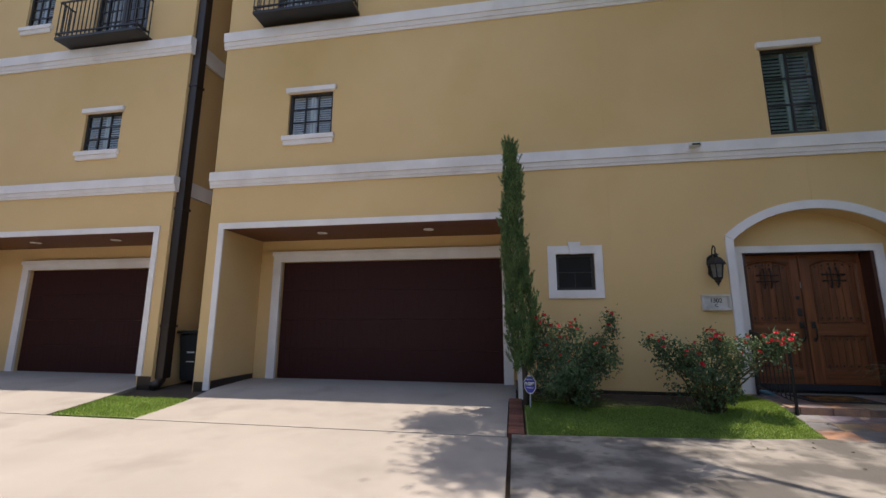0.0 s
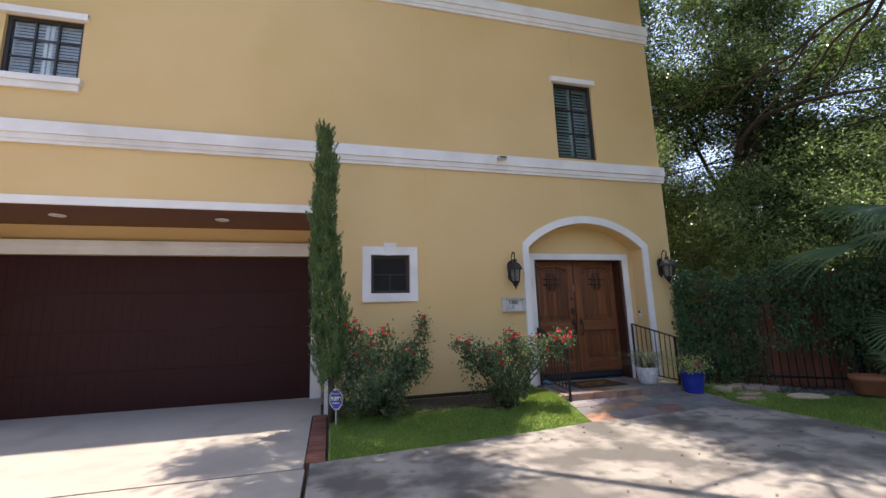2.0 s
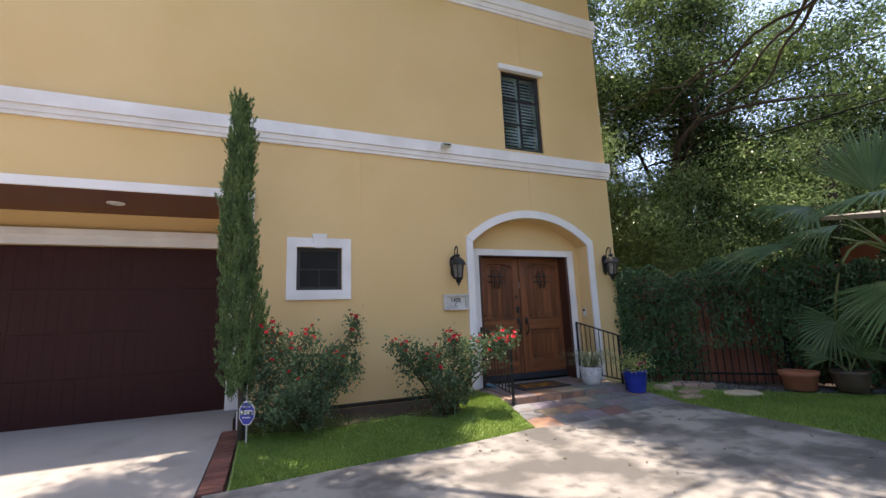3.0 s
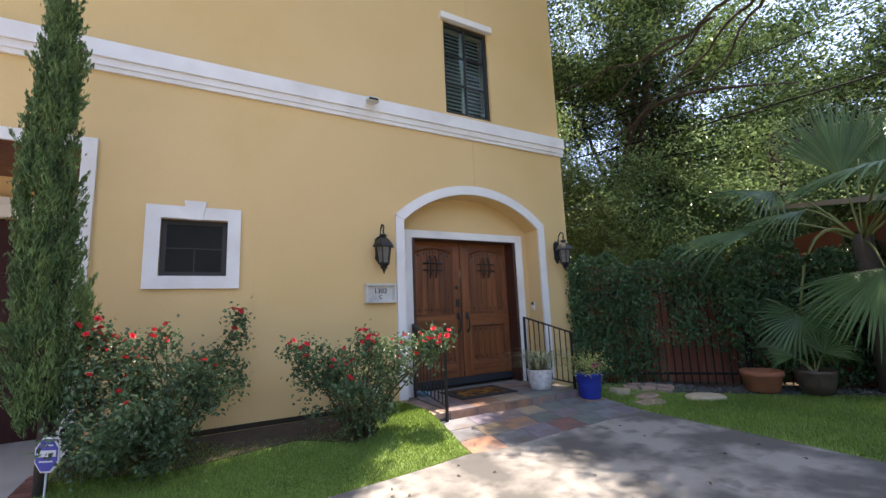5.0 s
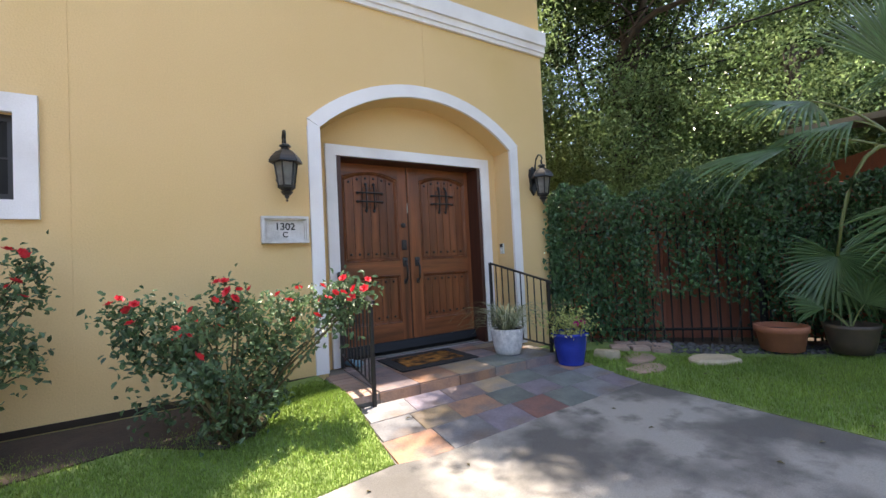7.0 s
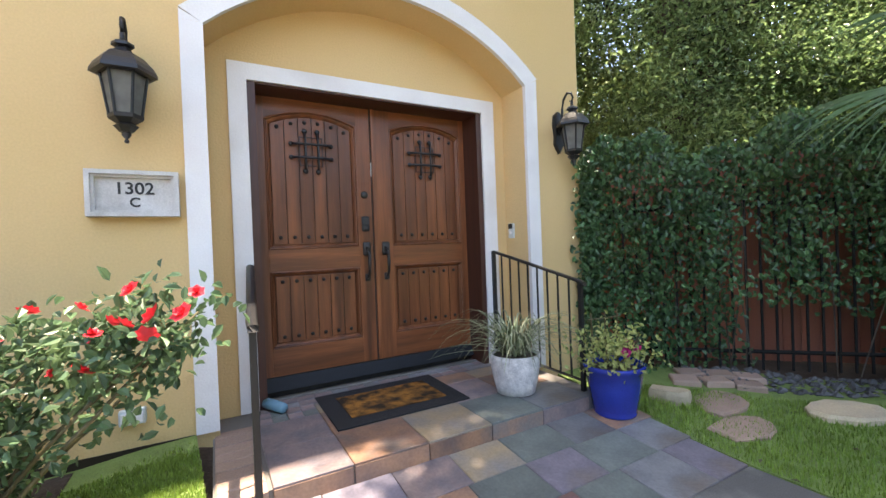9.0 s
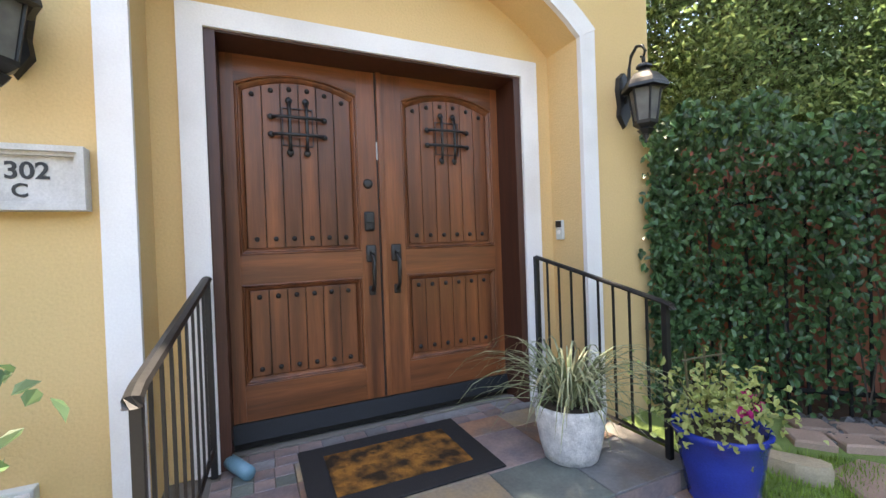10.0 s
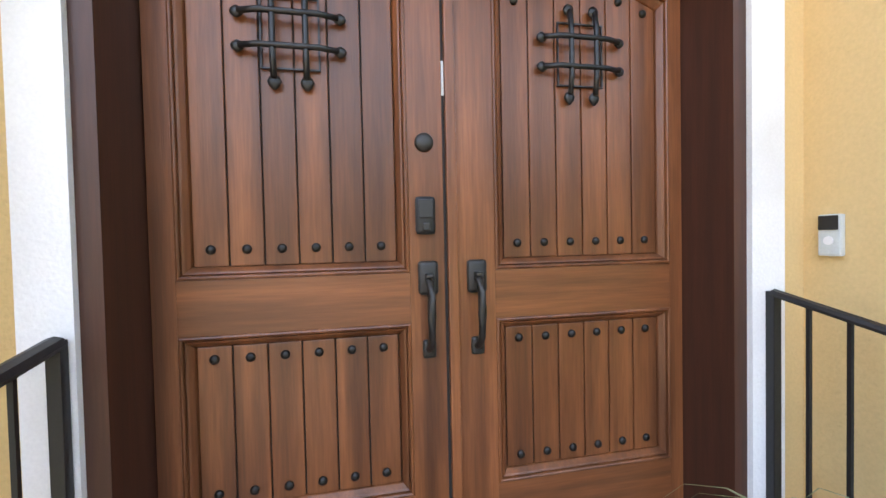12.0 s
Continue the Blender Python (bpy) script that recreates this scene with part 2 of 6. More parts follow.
def holed(bm, x0, x1, z0, z1, y0, y1, holes):
    """An upright slab along x with right-angled openings through it."""
    xs = sorted({x0, x1, *[h[0] for h in holes], *[h[1] for h in holes]})
    zs = sorted({z0, z1, *[h[2] for h in holes], *[h[3] for h in holes]})
    xs, zs = [x for x in xs if x0 <= x <= x1], [z for z in zs if z0 <= z <= z1]
    solid = {}
    for i in range(len(xs) - 1):
        for k in range(len(zs) - 1):
            cx, cz = (xs[i] + xs[i + 1]) / 2, (zs[k] + zs[k + 1]) / 2
            solid[i, k] = not any(h[0] < cx < h[1] and h[2] < cz < h[3] for h in holes)
    cache = {}

    def v(i, k, y):
        if (i, k, y) not in cache:
            cache[i, k, y] = bm.verts.new((xs[i], y, zs[k]))
        return cache[i, k, y]

    for (i, k), s in solid.items():
        if not s:
            continue
        bm.faces.new((v(i, k, y0), v(i + 1, k, y0), v(i + 1, k + 1, y0), v(i, k + 1, y0)))
        bm.faces.new((v(i, k + 1, y1), v(i + 1, k + 1, y1), v(i + 1, k, y1), v(i, k, y1)))
        for di, dk, a, b in ((-1, 0, (i, k), (i, k + 1)), (1, 0, (i + 1, k), (i + 1, k + 1)), (0, -1, (i, k), (i + 1, k)), (0, 1, (i, k + 1), (i + 1, k + 1))):
            if not solid.get((i + di, k + dk), False):
                bm.faces.new((v(*a, y0), v(*b, y0), v(*b, y1), v(*a, y1)))


def tube(bm, pts, r, sides=8, cap=True):
    """A round bar through the points, with radius r or one radius a point."""
    rs = r if isinstance(r, (list, tuple)) else [r] * len(pts)
    pts = [Vector(p) for p in pts]
    rings = []
    up = Vector((0.0, 0.0, 1.0))
    for i, p in enumerate(pts):
        d = (pts[min(i + 1, len(pts) - 1)] - pts[max(i - 1, 0)]).normalized()
        side = d.cross(up if abs(d.z) < 0.95 else Vector((1.0, 0.0, 0.0))).normalized()
        other = side.cross(d)
        rings.append([bm.verts.new(p + rs[i] * (math.cos(2 * math.pi * k / sides) * side + math.sin(2 * math.pi * k / sides) * other)) for k in range(sides)])
    for a, b in zip(rings, rings[1:]):
        for k in range(sides):
            bm.faces.new((a[k], a[(k + 1) % sides], b[(k + 1) % sides], b[k]))
    if cap:
        bm.faces.new(list(reversed(rings[0])))
        bm.faces.new(rings[-1])


def lathe(bm, profile, at=(0, 0, 0), sides=28, squash=1.0):
    """A turned shape from (radius, height) pairs."""
    rings = []
    for r, z in profile:
        rings.append([bm.verts.new((at[0] + r * math.cos(2 * math.pi * k / sides), at[1] + squash * r * math.sin(2 * math.pi * k / sides), at[2] + z)) for k in range(sides)])
    for a, b in zip(rings, rings[1:]):
        for k in range(sides):
            bm.faces.new((a[k], a[(k + 1) % sides], b[(k + 1) % sides], b[k]))
    bm.faces.new(list(reversed(rings[0])))
    bm.faces.new(rings[-1])


def smooth_step(a, b, x):
    t = min(1.0, max(0.0, (x - a) / (b - a)))
    return t * t * (3 - 2 * t)


def ground_z(x, y):
    """Height of the ground: a level drive that rises towards the garages and the porch."""
    z = 0.0
    if x < 0.26:
        z = 0.12 * smooth_step(4.1, 7.5, y)
    elif x < 3.6:
        z = (0.2 + 0.06 * smooth_step(2.8, 3.5, x)) * smooth_step(4.3, 6.2 - 0.6 * smooth_step(2.6, 3.5, x), y)
    else:
        z = 0.12 * smooth_step(4.4, 5.5, y)
    z = max(z, 0.06 * smooth_step(3.2, 5.9, x))
    return z


def slate_z(x, y):
    """The slate path climbs from the drive to the porch step."""
    front = 0.01 + 0.05 * smooth_step(3.5, 5.9, x)
    return front + (0.12 - front) * min(1.0, max(0.0, (y - 4.55) / 0.85))

# ---- the large structure ----
F = 6.2  # front face of both houses
T = 0.30
# yellow house: front wall with its openings
bm = bmesh.new()
ARCH = (3.66, 6.06, 3.12)
holed(bm, -5.85, 6.72, -0.4, 11.0, F, F + T, [(-5.5, 0.19, -0.4, 3.13), (0.88, 1.51, 1.85, 2.47), (4.43, 5.28, 4.39, 5.97), (-4.29, -3.34, 5.0, 5.95),
      (-4.75, -3.1, 7.66, 9.9), (ARCH[0], ARCH[1], -0.4, ARCH[2])])
structure("wall_front", bm, STUCCO, "yellow stucco front wall of a three-storey house")


def arch_curve(x0, x1, spring, crown, n=24):
    half, rise = (x1 - x0) / 2, crown - spring
    radius = (half * half + rise * rise) / (2 * rise)
    cz, cx = crown - radius, (x0 + x1) / 2
    out = []
    for i in range(n + 1):
        x = x0 + (x1 - x0) * i / n
        out.append((x, cz + math.sqrt(max(0.0, radius * radius - (x - cx) ** 2))))
    return out


def arch_band(bm, low, high, y0, y1):
    """A solid between two curves of (x, z), from y0 to y1."""
    rows = [[bm.verts.new((x, y, z)) for x, z in c] for c in (low, high) for y in (y0, y1)]
    lo0, lo1, hi0, hi1 = rows
    for i in range(len(low) - 1):
        bm.faces.new((lo0[i], lo0[i + 1], hi0[i + 1], hi0[i]))
        bm.faces.new((lo1[i + 1], lo1[i], hi1[i], hi1[i + 1]))
        bm.faces.new((lo0[i + 1], lo0[i], lo1[i], lo1[i + 1]))
        bm.faces.new((hi0[i], hi0[i + 1], hi1[i + 1], hi1[i]))
    bm.faces.new((lo0[0], hi0[0], hi1[0], lo1[0]))
    bm.faces.new((lo1[-1], hi1[-1], hi0[-1], lo0[-1]))


inner_arch = arch_curve(ARCH[0], ARCH[1], 2.64, 3.11)
outer_arch = arch_curve(3.54, 6.195, 2.71, 3.245)
bm = bmesh.new()
arch_band(bm, inner_arch, [(x, ARCH[2]) for x, _ in inner_arch], F, F + T)
structure("wall_arch", bm, STUCCO, "yellow stucco filling over the arched porch opening")
# porch back wall with the doorway
bm = bmesh.new()
holed(bm, 3.5, 6.2, -0.4, 3.4, 6.5, 6.8, [(3.9, 5.8, -0.4, 2.46)])
structure("wall_porch_back", bm, STUCCO, "yellow stucco wall round the front door")
# white trims of the porch
bm = bmesh.new()
arch_band(bm, inner_arch, outer_arch, F - 0.035, F + 0.002)
box(bm, 3.54, 3.66, F - 0.034, F + 0.0015, 0.26, 2.64)
box(bm, 6.06, 6.185, F - 0.034, F + 0.0015, 0.2, 2.64)
for a, b, c in (((3.54, 2.64), (3.66, 2.64), (3.54, 2.70)), ((6.06, 2.64), (6.185, 2.64), (6.185, 2.70))):
    q = [[bm.verts.new((x, y, z)) for x, z in (a, b, c)] for y in (F - 0.0345, F + 0.001)]
    bm.faces.new(q[0])
    bm.faces.new(q[1][::-1])
structure("trim_arch", bm, WHITE, "white painted stucco trim round the arched porch", "trim")
bm = bmesh.new()
holed(bm, 3.785, 5.93, 0.22, 2.572, 6.46, 6.502, [(3.9, 5.8, 0.2, 2.46)])
structure("trim_door", bm, WHITE, "white painted trim round the double door", "trim")


def profile_band(name, x0, x1, z0, z1, right_end=True, y=F):
    bm = bmesh.new()
    h = z1 - z0
    box(bm, x0, x1, y - 0.035, y + 0.02, z0, z0 + 0.16 * h)
    box(bm, x0, x1, y - 0.055, y + 0.021, z0 + 0.16 * h, z0 + 0.42 * h)
    box(bm, x0, x1, y - 0.085, y + 0.022, z0 + 0.42 * h, z1)
    return structure(name, bm, WHITE, "white moulded stucco band across the facade", "trim")


profile_band("trim_band_1", -5.9, 6.76, 3.995, 4.31)
profile_band("trim_band_2", -5.9, 6.76, 7.125, 7.49)
# garage recess
bm = bmesh.new()
box(bm, -5.85, -5.5, F + T, 7.52, -0.4, 3.4)
structure("wall_garage_left", bm, STUCCO, "yellow stucco side wall of the garage recess")
bm = bmesh.new()
box(bm, 0.19, 0.5, F + T, 7.52, -0.4, 3.4)
structure("wall_garage_right", bm, STUCCO, "yellow stucco side wall of the garage recess")
bm = bmesh.new()
holed(bm, -5.85, 0.5, -0.4, 3.4, 7.52, 7.8, [(-4.97, -0.07, -0.4, 2.64)])
structure("wall_garage_back", bm, STUCCO, "yellow stucco wall round the garage door")
bm = bmesh.new()
for i in range(12):
    y0 = F + 0.01 + i * 0.1085
    box(bm, -5.5, 0.19, y0, y0 + 0.104, 3.128, 3.16)
box(bm, -5.5, 0.19, F + 0.005, 7.52, 3.135, 3.2)
structure("ceiling_garage", bm, SOFFIT, "dark red-brown boarded soffit of the garage recess", "ceiling")
bm = bmesh.new()
holed(bm, -5.62, 0.31, 0.05, 3.25, F - 0.03, F + 0.003, [(-5.5, 0.19, -0.1, 3.13)])
structure("trim_garage", bm, WHITE, "white trim round the garage opening", "trim")
bm = bmesh.new()
holed(bm, -5.17, 0.12, 0.1, 2.86, 7.47, 7.523, [(-4.97, -0.07, 0.0, 2.64)])
box(bm, -5.19, 0.14, 7.44, 7.5, 2.78, 2.87)
holed(bm, -5.03, -0.01, 0.1, 2.70, 7.455, 7.475, [(-4.97, -0.07, 0.0, 2.64)])
structure("trim_garage_door", bm, WHITE, "white moulded casing of the garage door", "trim")
# rest of the shell
for nm, dims, lab in (("wall_side_right", (6.42, 6.72, F + T, 17.0, -0.4, 11.0), "yellow stucco side wall"), ("wall_side_left", (-5.85, -5.55, 7.8, 17.0, -0.4, 11.0), "yellow stucco side wall"),
                      ("wall_rear", (-5.85, 6.72, 17.0, 17.3, -0.4, 11.0), "yellow stucco rear wall")):
    bm = bmesh.new()
    box(bm, *dims)
    structure(nm, bm, STUCCO, lab)
bm = bmesh.new()
box(bm, -5.85, -5.55, F + T, 7.8, 3.4, 11.0)
structure("wall_side_left_front", bm, STUCCO, "yellow stucco side wall above the garage")
# Unseen roof; its front overhang and widened left edge are set to cast shade.
bm = bmesh.new()
box(bm, -6.37, 6.9, F - 0.28, 17.4, 11.0, 11.3)
structure("roof", bm, STUCCO, "flat roof with a stucco edge, widened out of view to cast shade", "roof")
for nm, z in (("ceiling_ground_floor", 3.42), ("ceiling_upper_floor", 7.0)):
    bm = bmesh.new()
    box(bm, -5.5, 6.4, F + T + 0.01, 16.9, z, z + 0.2)
    structure(nm, bm, DARK, "dark floor slab inside the house", "ceiling")

# neighbouring house
bm = bmesh.new()
holed(bm, -19.0, -6.76, -0.4, 11.0, F, F + T, [(-12.95, -7.09, -0.4, 3.13), (-9.27, -8.31, 5.0, 5.93), (-11.5, -10.72, 8.35, 9.75), (-9.5, -8.0, 7.66, 9.9)])
structure("wall_neighbour_front", bm, STUCCO, "yellow stucco front wall of the neighbouring house")
bm = bmesh.new()
box(bm, -7.06, -6.76, F + T, 17.0, -0.4, 11.0)
structure("wall_neighbour_side", bm, STUCCO, "yellow stucco side wall of the neighbouring house")
# Extra unseen width meets the other roof and keeps sun out of the gap.
bm = bmesh.new()
box(bm, -19.0, -6.38, F - 0.28, 17.2, 11.0, 11.3)
structure("roof_neighbour", bm, STUCCO, "flat roof of the neighbouring house, widened out of view to shade the gap", "roof")
bm = bmesh.new()
box(bm, -19.0, -18.7, F + T, 17.0, -0.4, 11.0)
box(bm, -19.0, -6.76, 17.0, 17.3, -0.4, 11.0)
structure("wall_neighbour_rear", bm, STUCCO, "yellow stucco rear walls of the neighbouring house")
bm = bmesh.new()
holed(bm, -13.3, -6.9, -0.4, 3.4, 7.52, 7.8, [(-11.88, -7.2, -0.4, 2.58)])
box(bm, -13.3, -12.95, F + T, 7.52, -0.4, 3.4)
structure("wall_neighbour_garage", bm, STUCCO, "yellow stucco wall round the neighbour's garage door")
bm = bmesh.new()
for i in range(12):
    y0 = F + 0.01 + i * 0.1085
    box(bm, -12.95, -7.09, y0, y0 + 0.104, 3.128, 3.16)
box(bm, -12.95, -7.09, F + 0.005, 7.52, 3.135, 3.2)
structure("ceiling_neighbour_garage", bm, SOFFIT, "dark red-brown boarded soffit of the neighbour's garage", "ceiling")
bm = bmesh.new()
holed(bm, -13.07, -6.97, 0.28, 3.25, F - 0.03, F + 0.003, [(-12.95, -7.09, -0.1, 3.13)])
structure("trim_neighbour_garage", bm, WHITE, "white trim round the neighbour's garage opening", "trim")
bm = bmesh.new()
holed(bm, -12.08, -7.1, 0.1, 2.80, 7.47, 7.523, [(-11.88, -7.2, 0.0, 2.58)])
box(bm, -12.1, -7.1, 7.44, 7.5, 2.72, 2.81)
structure("trim_neighbour_garage_door", bm, WHITE, "white moulded casing of the neighbour's garage door", "trim")
profile_band("trim_neighbour_band_1", -19.0, -6.71, 3.98, 4.3)
profile_band("trim_neighbour_band_2", -19.0, -6.71, 7.17, 7.55)
for nm, z0, z1 in (("trim_neighbour_side_band_1", 3.98, 4.3), ("trim_neighbour_side_band_2", 7.17, 7.55)):
    bm = bmesh.new()
    box(bm, -6.765, -6.70, F + 0.03, 16.9, z0, z1)
    structure(nm, bm, WHITE, "white stucco band along the side wall", "trim")
for nm, x0, x1, y0, y1, h in (("plinth_garage", -5.5, -5.46, F + 0.02, 7.46, 0.22), ("plinth_pier", -5.83, -5.52, F - 0.012, F + 0.01, 0.2), ("plinth_neighbour_pier", -7.06, -6.77, F - 0.012, F + 0.01, 0.27),
                              ("plinth_garage_right", 0.15, 0.19, F + 0.02, 7.46, 0.22)):
    bm = bmesh.new()
    box(bm, x0, x1, y0, y1, 0.0, h)
    structure(nm, bm, PIPE, "dark exposed footing under the stucco", "plinth")

# ---- ground ----
verts, faces = [], []
gx = [-400, -120, -40] + [-20 + i * 0.5 for i in range(81)] + [30, 60, 150, 400]
gy = [-400, -120, -40] + [-12 + i * 0.5 for i in range(67)] + [30, 60, 150, 400]
for y in gy:
    for x in gx:
        verts.append((x, y, min(ground_z(x, y), 0.25) - 0.06))
for j in range(len(gy) - 1):
    for i in range(len(gx) - 1):
        a = j * len(gx) + i
        faces.append((a, a + 1, a + 1 + len(gx), a + len(gx)))
structure("ground", raw("ground", verts, faces, SOIL), None, "bare earth under drive and lawns", "ground")


def slab(name, outline, mat, label, category, top=0.0, depth=0.1, cell=0.25, kind="structure", dz=None):
    """A sheet of ground with an outline of (x, y), draped over the ground's height."""
    bm = bmesh.new()
    f = bm.faces.new([bm.verts.new((x, y, 0)) for x, y in outline])
    xs, ys = [p[0] for p in outline], [p[1] for p in outline]
    step = cell
    for k in range(1, int((max(xs) - min(xs)) / step) + 1):
        bmesh.ops.bisect_plane(bm, geom=bm.verts[:] + bm.edges[:] + bm.faces[:], plane_co=(min(xs) + k * step, 0, 0), plane_no=(1, 0, 0))
    for k in range(1, int((max(ys) - min(ys)) / step) + 1):
        bmesh.ops.bisect_plane(bm, geom=bm.verts[:] + bm.edges[:] + bm.faces[:], plane_co=(0, min(ys) + k * step, 0), plane_no=(0, 1, 0))
    ret = bmesh.ops.extrude_face_region(bm, geom=bm.faces[:])
    new_verts = {v for v in ret["geom"] if isinstance(v, bmesh.types.BMVert)}
    for v in bm.verts:
        z = (dz or ground_z)(v.co.x, v.co.y) + top
        v.co.z = z if v in new_verts else z - depth
    me = finish(name, bm, mat)
    return tagged(new(name, me), label, category, kind=kind)


slab("drive_apron", [(-5.0, 4.13), (0.03, 4.13), (0.03, 6.19), (0.19, 6.21), (0.19, 7.9), (-5.46, 7.9), (-5.46, 6.2), (-5.2, 5.4)], CONCRETE, "pale concrete apron before the garage", "drive", cell=0.5)
slab("drive_neighbour_apron", [(-12.9, 4.13), (-6.45, 4.13), (-7.05, 6.2), (-7.05, 7.9), (-12.9, 7.9)], CONCRETE, "pale concrete apron before the neighbour's garage", "drive", cell=0.5)
slab("drive_left", [(-14.0, 0.0), (0.05, 0.0), (0.05, 4.10), (-14.0, 4.10)], CONCRETE, "stained pale concrete drive", "drive", cell=1.0)
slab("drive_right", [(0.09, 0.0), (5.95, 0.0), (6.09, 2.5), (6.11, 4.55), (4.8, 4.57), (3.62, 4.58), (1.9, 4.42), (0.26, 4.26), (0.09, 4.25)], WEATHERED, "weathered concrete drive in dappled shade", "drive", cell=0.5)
slab("drive_front_left", [(-14.0, -9.0), (0.05, -9.0), (0.05, -0.03), (-14.0, -0.03)], CONCRETE, "stained pale concrete drive", "drive", cell=1.5)
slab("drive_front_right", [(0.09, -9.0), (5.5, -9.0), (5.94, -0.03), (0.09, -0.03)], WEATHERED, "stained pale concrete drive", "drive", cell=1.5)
LAWN_BED = [(0.27, 4.275), (1.9, 4.435), (3.6, 4.595), (3.6, 5.4), (3.54, 6.19), (0.27, 6.19)]
LAWN_RIGHT = [(5.98, 0.0), (6.12, 2.5), (6.14, 4.55), (6.2, 5.5), (6.3, 6.15), (6.75, 6.19), (10.4, 2.55), (13.0, 0.0), (13.0, -6.0), (5.7, -6.0)]
LAWN_STRIP = [(-6.42, 4.2), (-5.03, 4.2), (-5.22, 5.4), (-6.75, 5.4)]
slab("lawn_bed", LAWN_BED, LAWN, "grass bed under the rose bushes", "lawn", top=-0.005)
slab("lawn_right", LAWN_RIGHT, LAWN, "shaded lawn beside the drive", "lawn", top=-0.005, cell=0.5)
slab("lawn_strip", LAWN_STRIP, LAWN, "bright grass strip between the drives", "lawn", top=-0.005)
# porch
P = 0.22
slab("porch_bed", [(3.62, 4.6), (6.11, 4.57), (6.2, 5.5), (6.2, 5.7), (3.6, 5.7), (3.62, 5.3)], GROUT, "mortar bed of the slate path", "path", dz=lambda x, y: slate_z(x, y) - 0.014)
bm = bmesh.new()
box(bm, 3.62, 6.05, 5.446, 6.74, 0.02, P - 0.014)
structure("porch_step", bm, GROUT, "mortar core of the slate porch", "porch")

# ---- double door ----
def rect_frame(bm, x0, x1, z0, z1, w, y0, y1):
    holed(bm, x0, x1, z0, z1, y0, y1, [(x0 + w, x1 - w, z0 + w, z1 - w)])


YD = 6.70  # face of the door leaves
door = thing("double_door", (4.85, YD, 0.22), "closed double entrance door of reddish-brown planked wood with iron studs", "door")


def panel_outline(x0, x1, z0, spring, crown, inset, n=16):
    """Outline of a door panel as (x, z), set in by a distance; flat on top when crown equals spring."""
    a, b = x0 + inset, x1 - inset
    if crown > spring:
        top = arch_curve(a, b, spring - inset, crown - inset, n)
    else:
        top = [(a + (b - a) * i / n, spring - inset) for i in range(n + 1)]
    return [(a, z0 + inset), (b, z0 + inset)] + top[::-1]


def panel_moulding(x0, x1, z0, spring, crown):
    """A bead and a sloping cove round a sunken panel."""
    bm = bmesh.new()
    rings = []
    for inset, y in ((-0.001, YD + 0.002), (0.002, YD - 0.004), (0.007, YD - 0.006), (0.012, YD - 0.003), (0.014, YD + 0.008), (0.018, YD + 0.003), (0.024, YD + 0.006), (0.036, YD + 0.019), (0.040, YD + 0.032)):
        rings.append([bm.verts.new((x, y, z)) for x, z in panel_outline(x0, x1, z0, spring, crown, inset)])
    for a, b in zip(rings, rings[1:]):
        for k in range(len(a)):
            bm.faces.new((a[k], a[(k + 1) % len(a)], b[(k + 1) % len(a)], b[k]))
    return bm


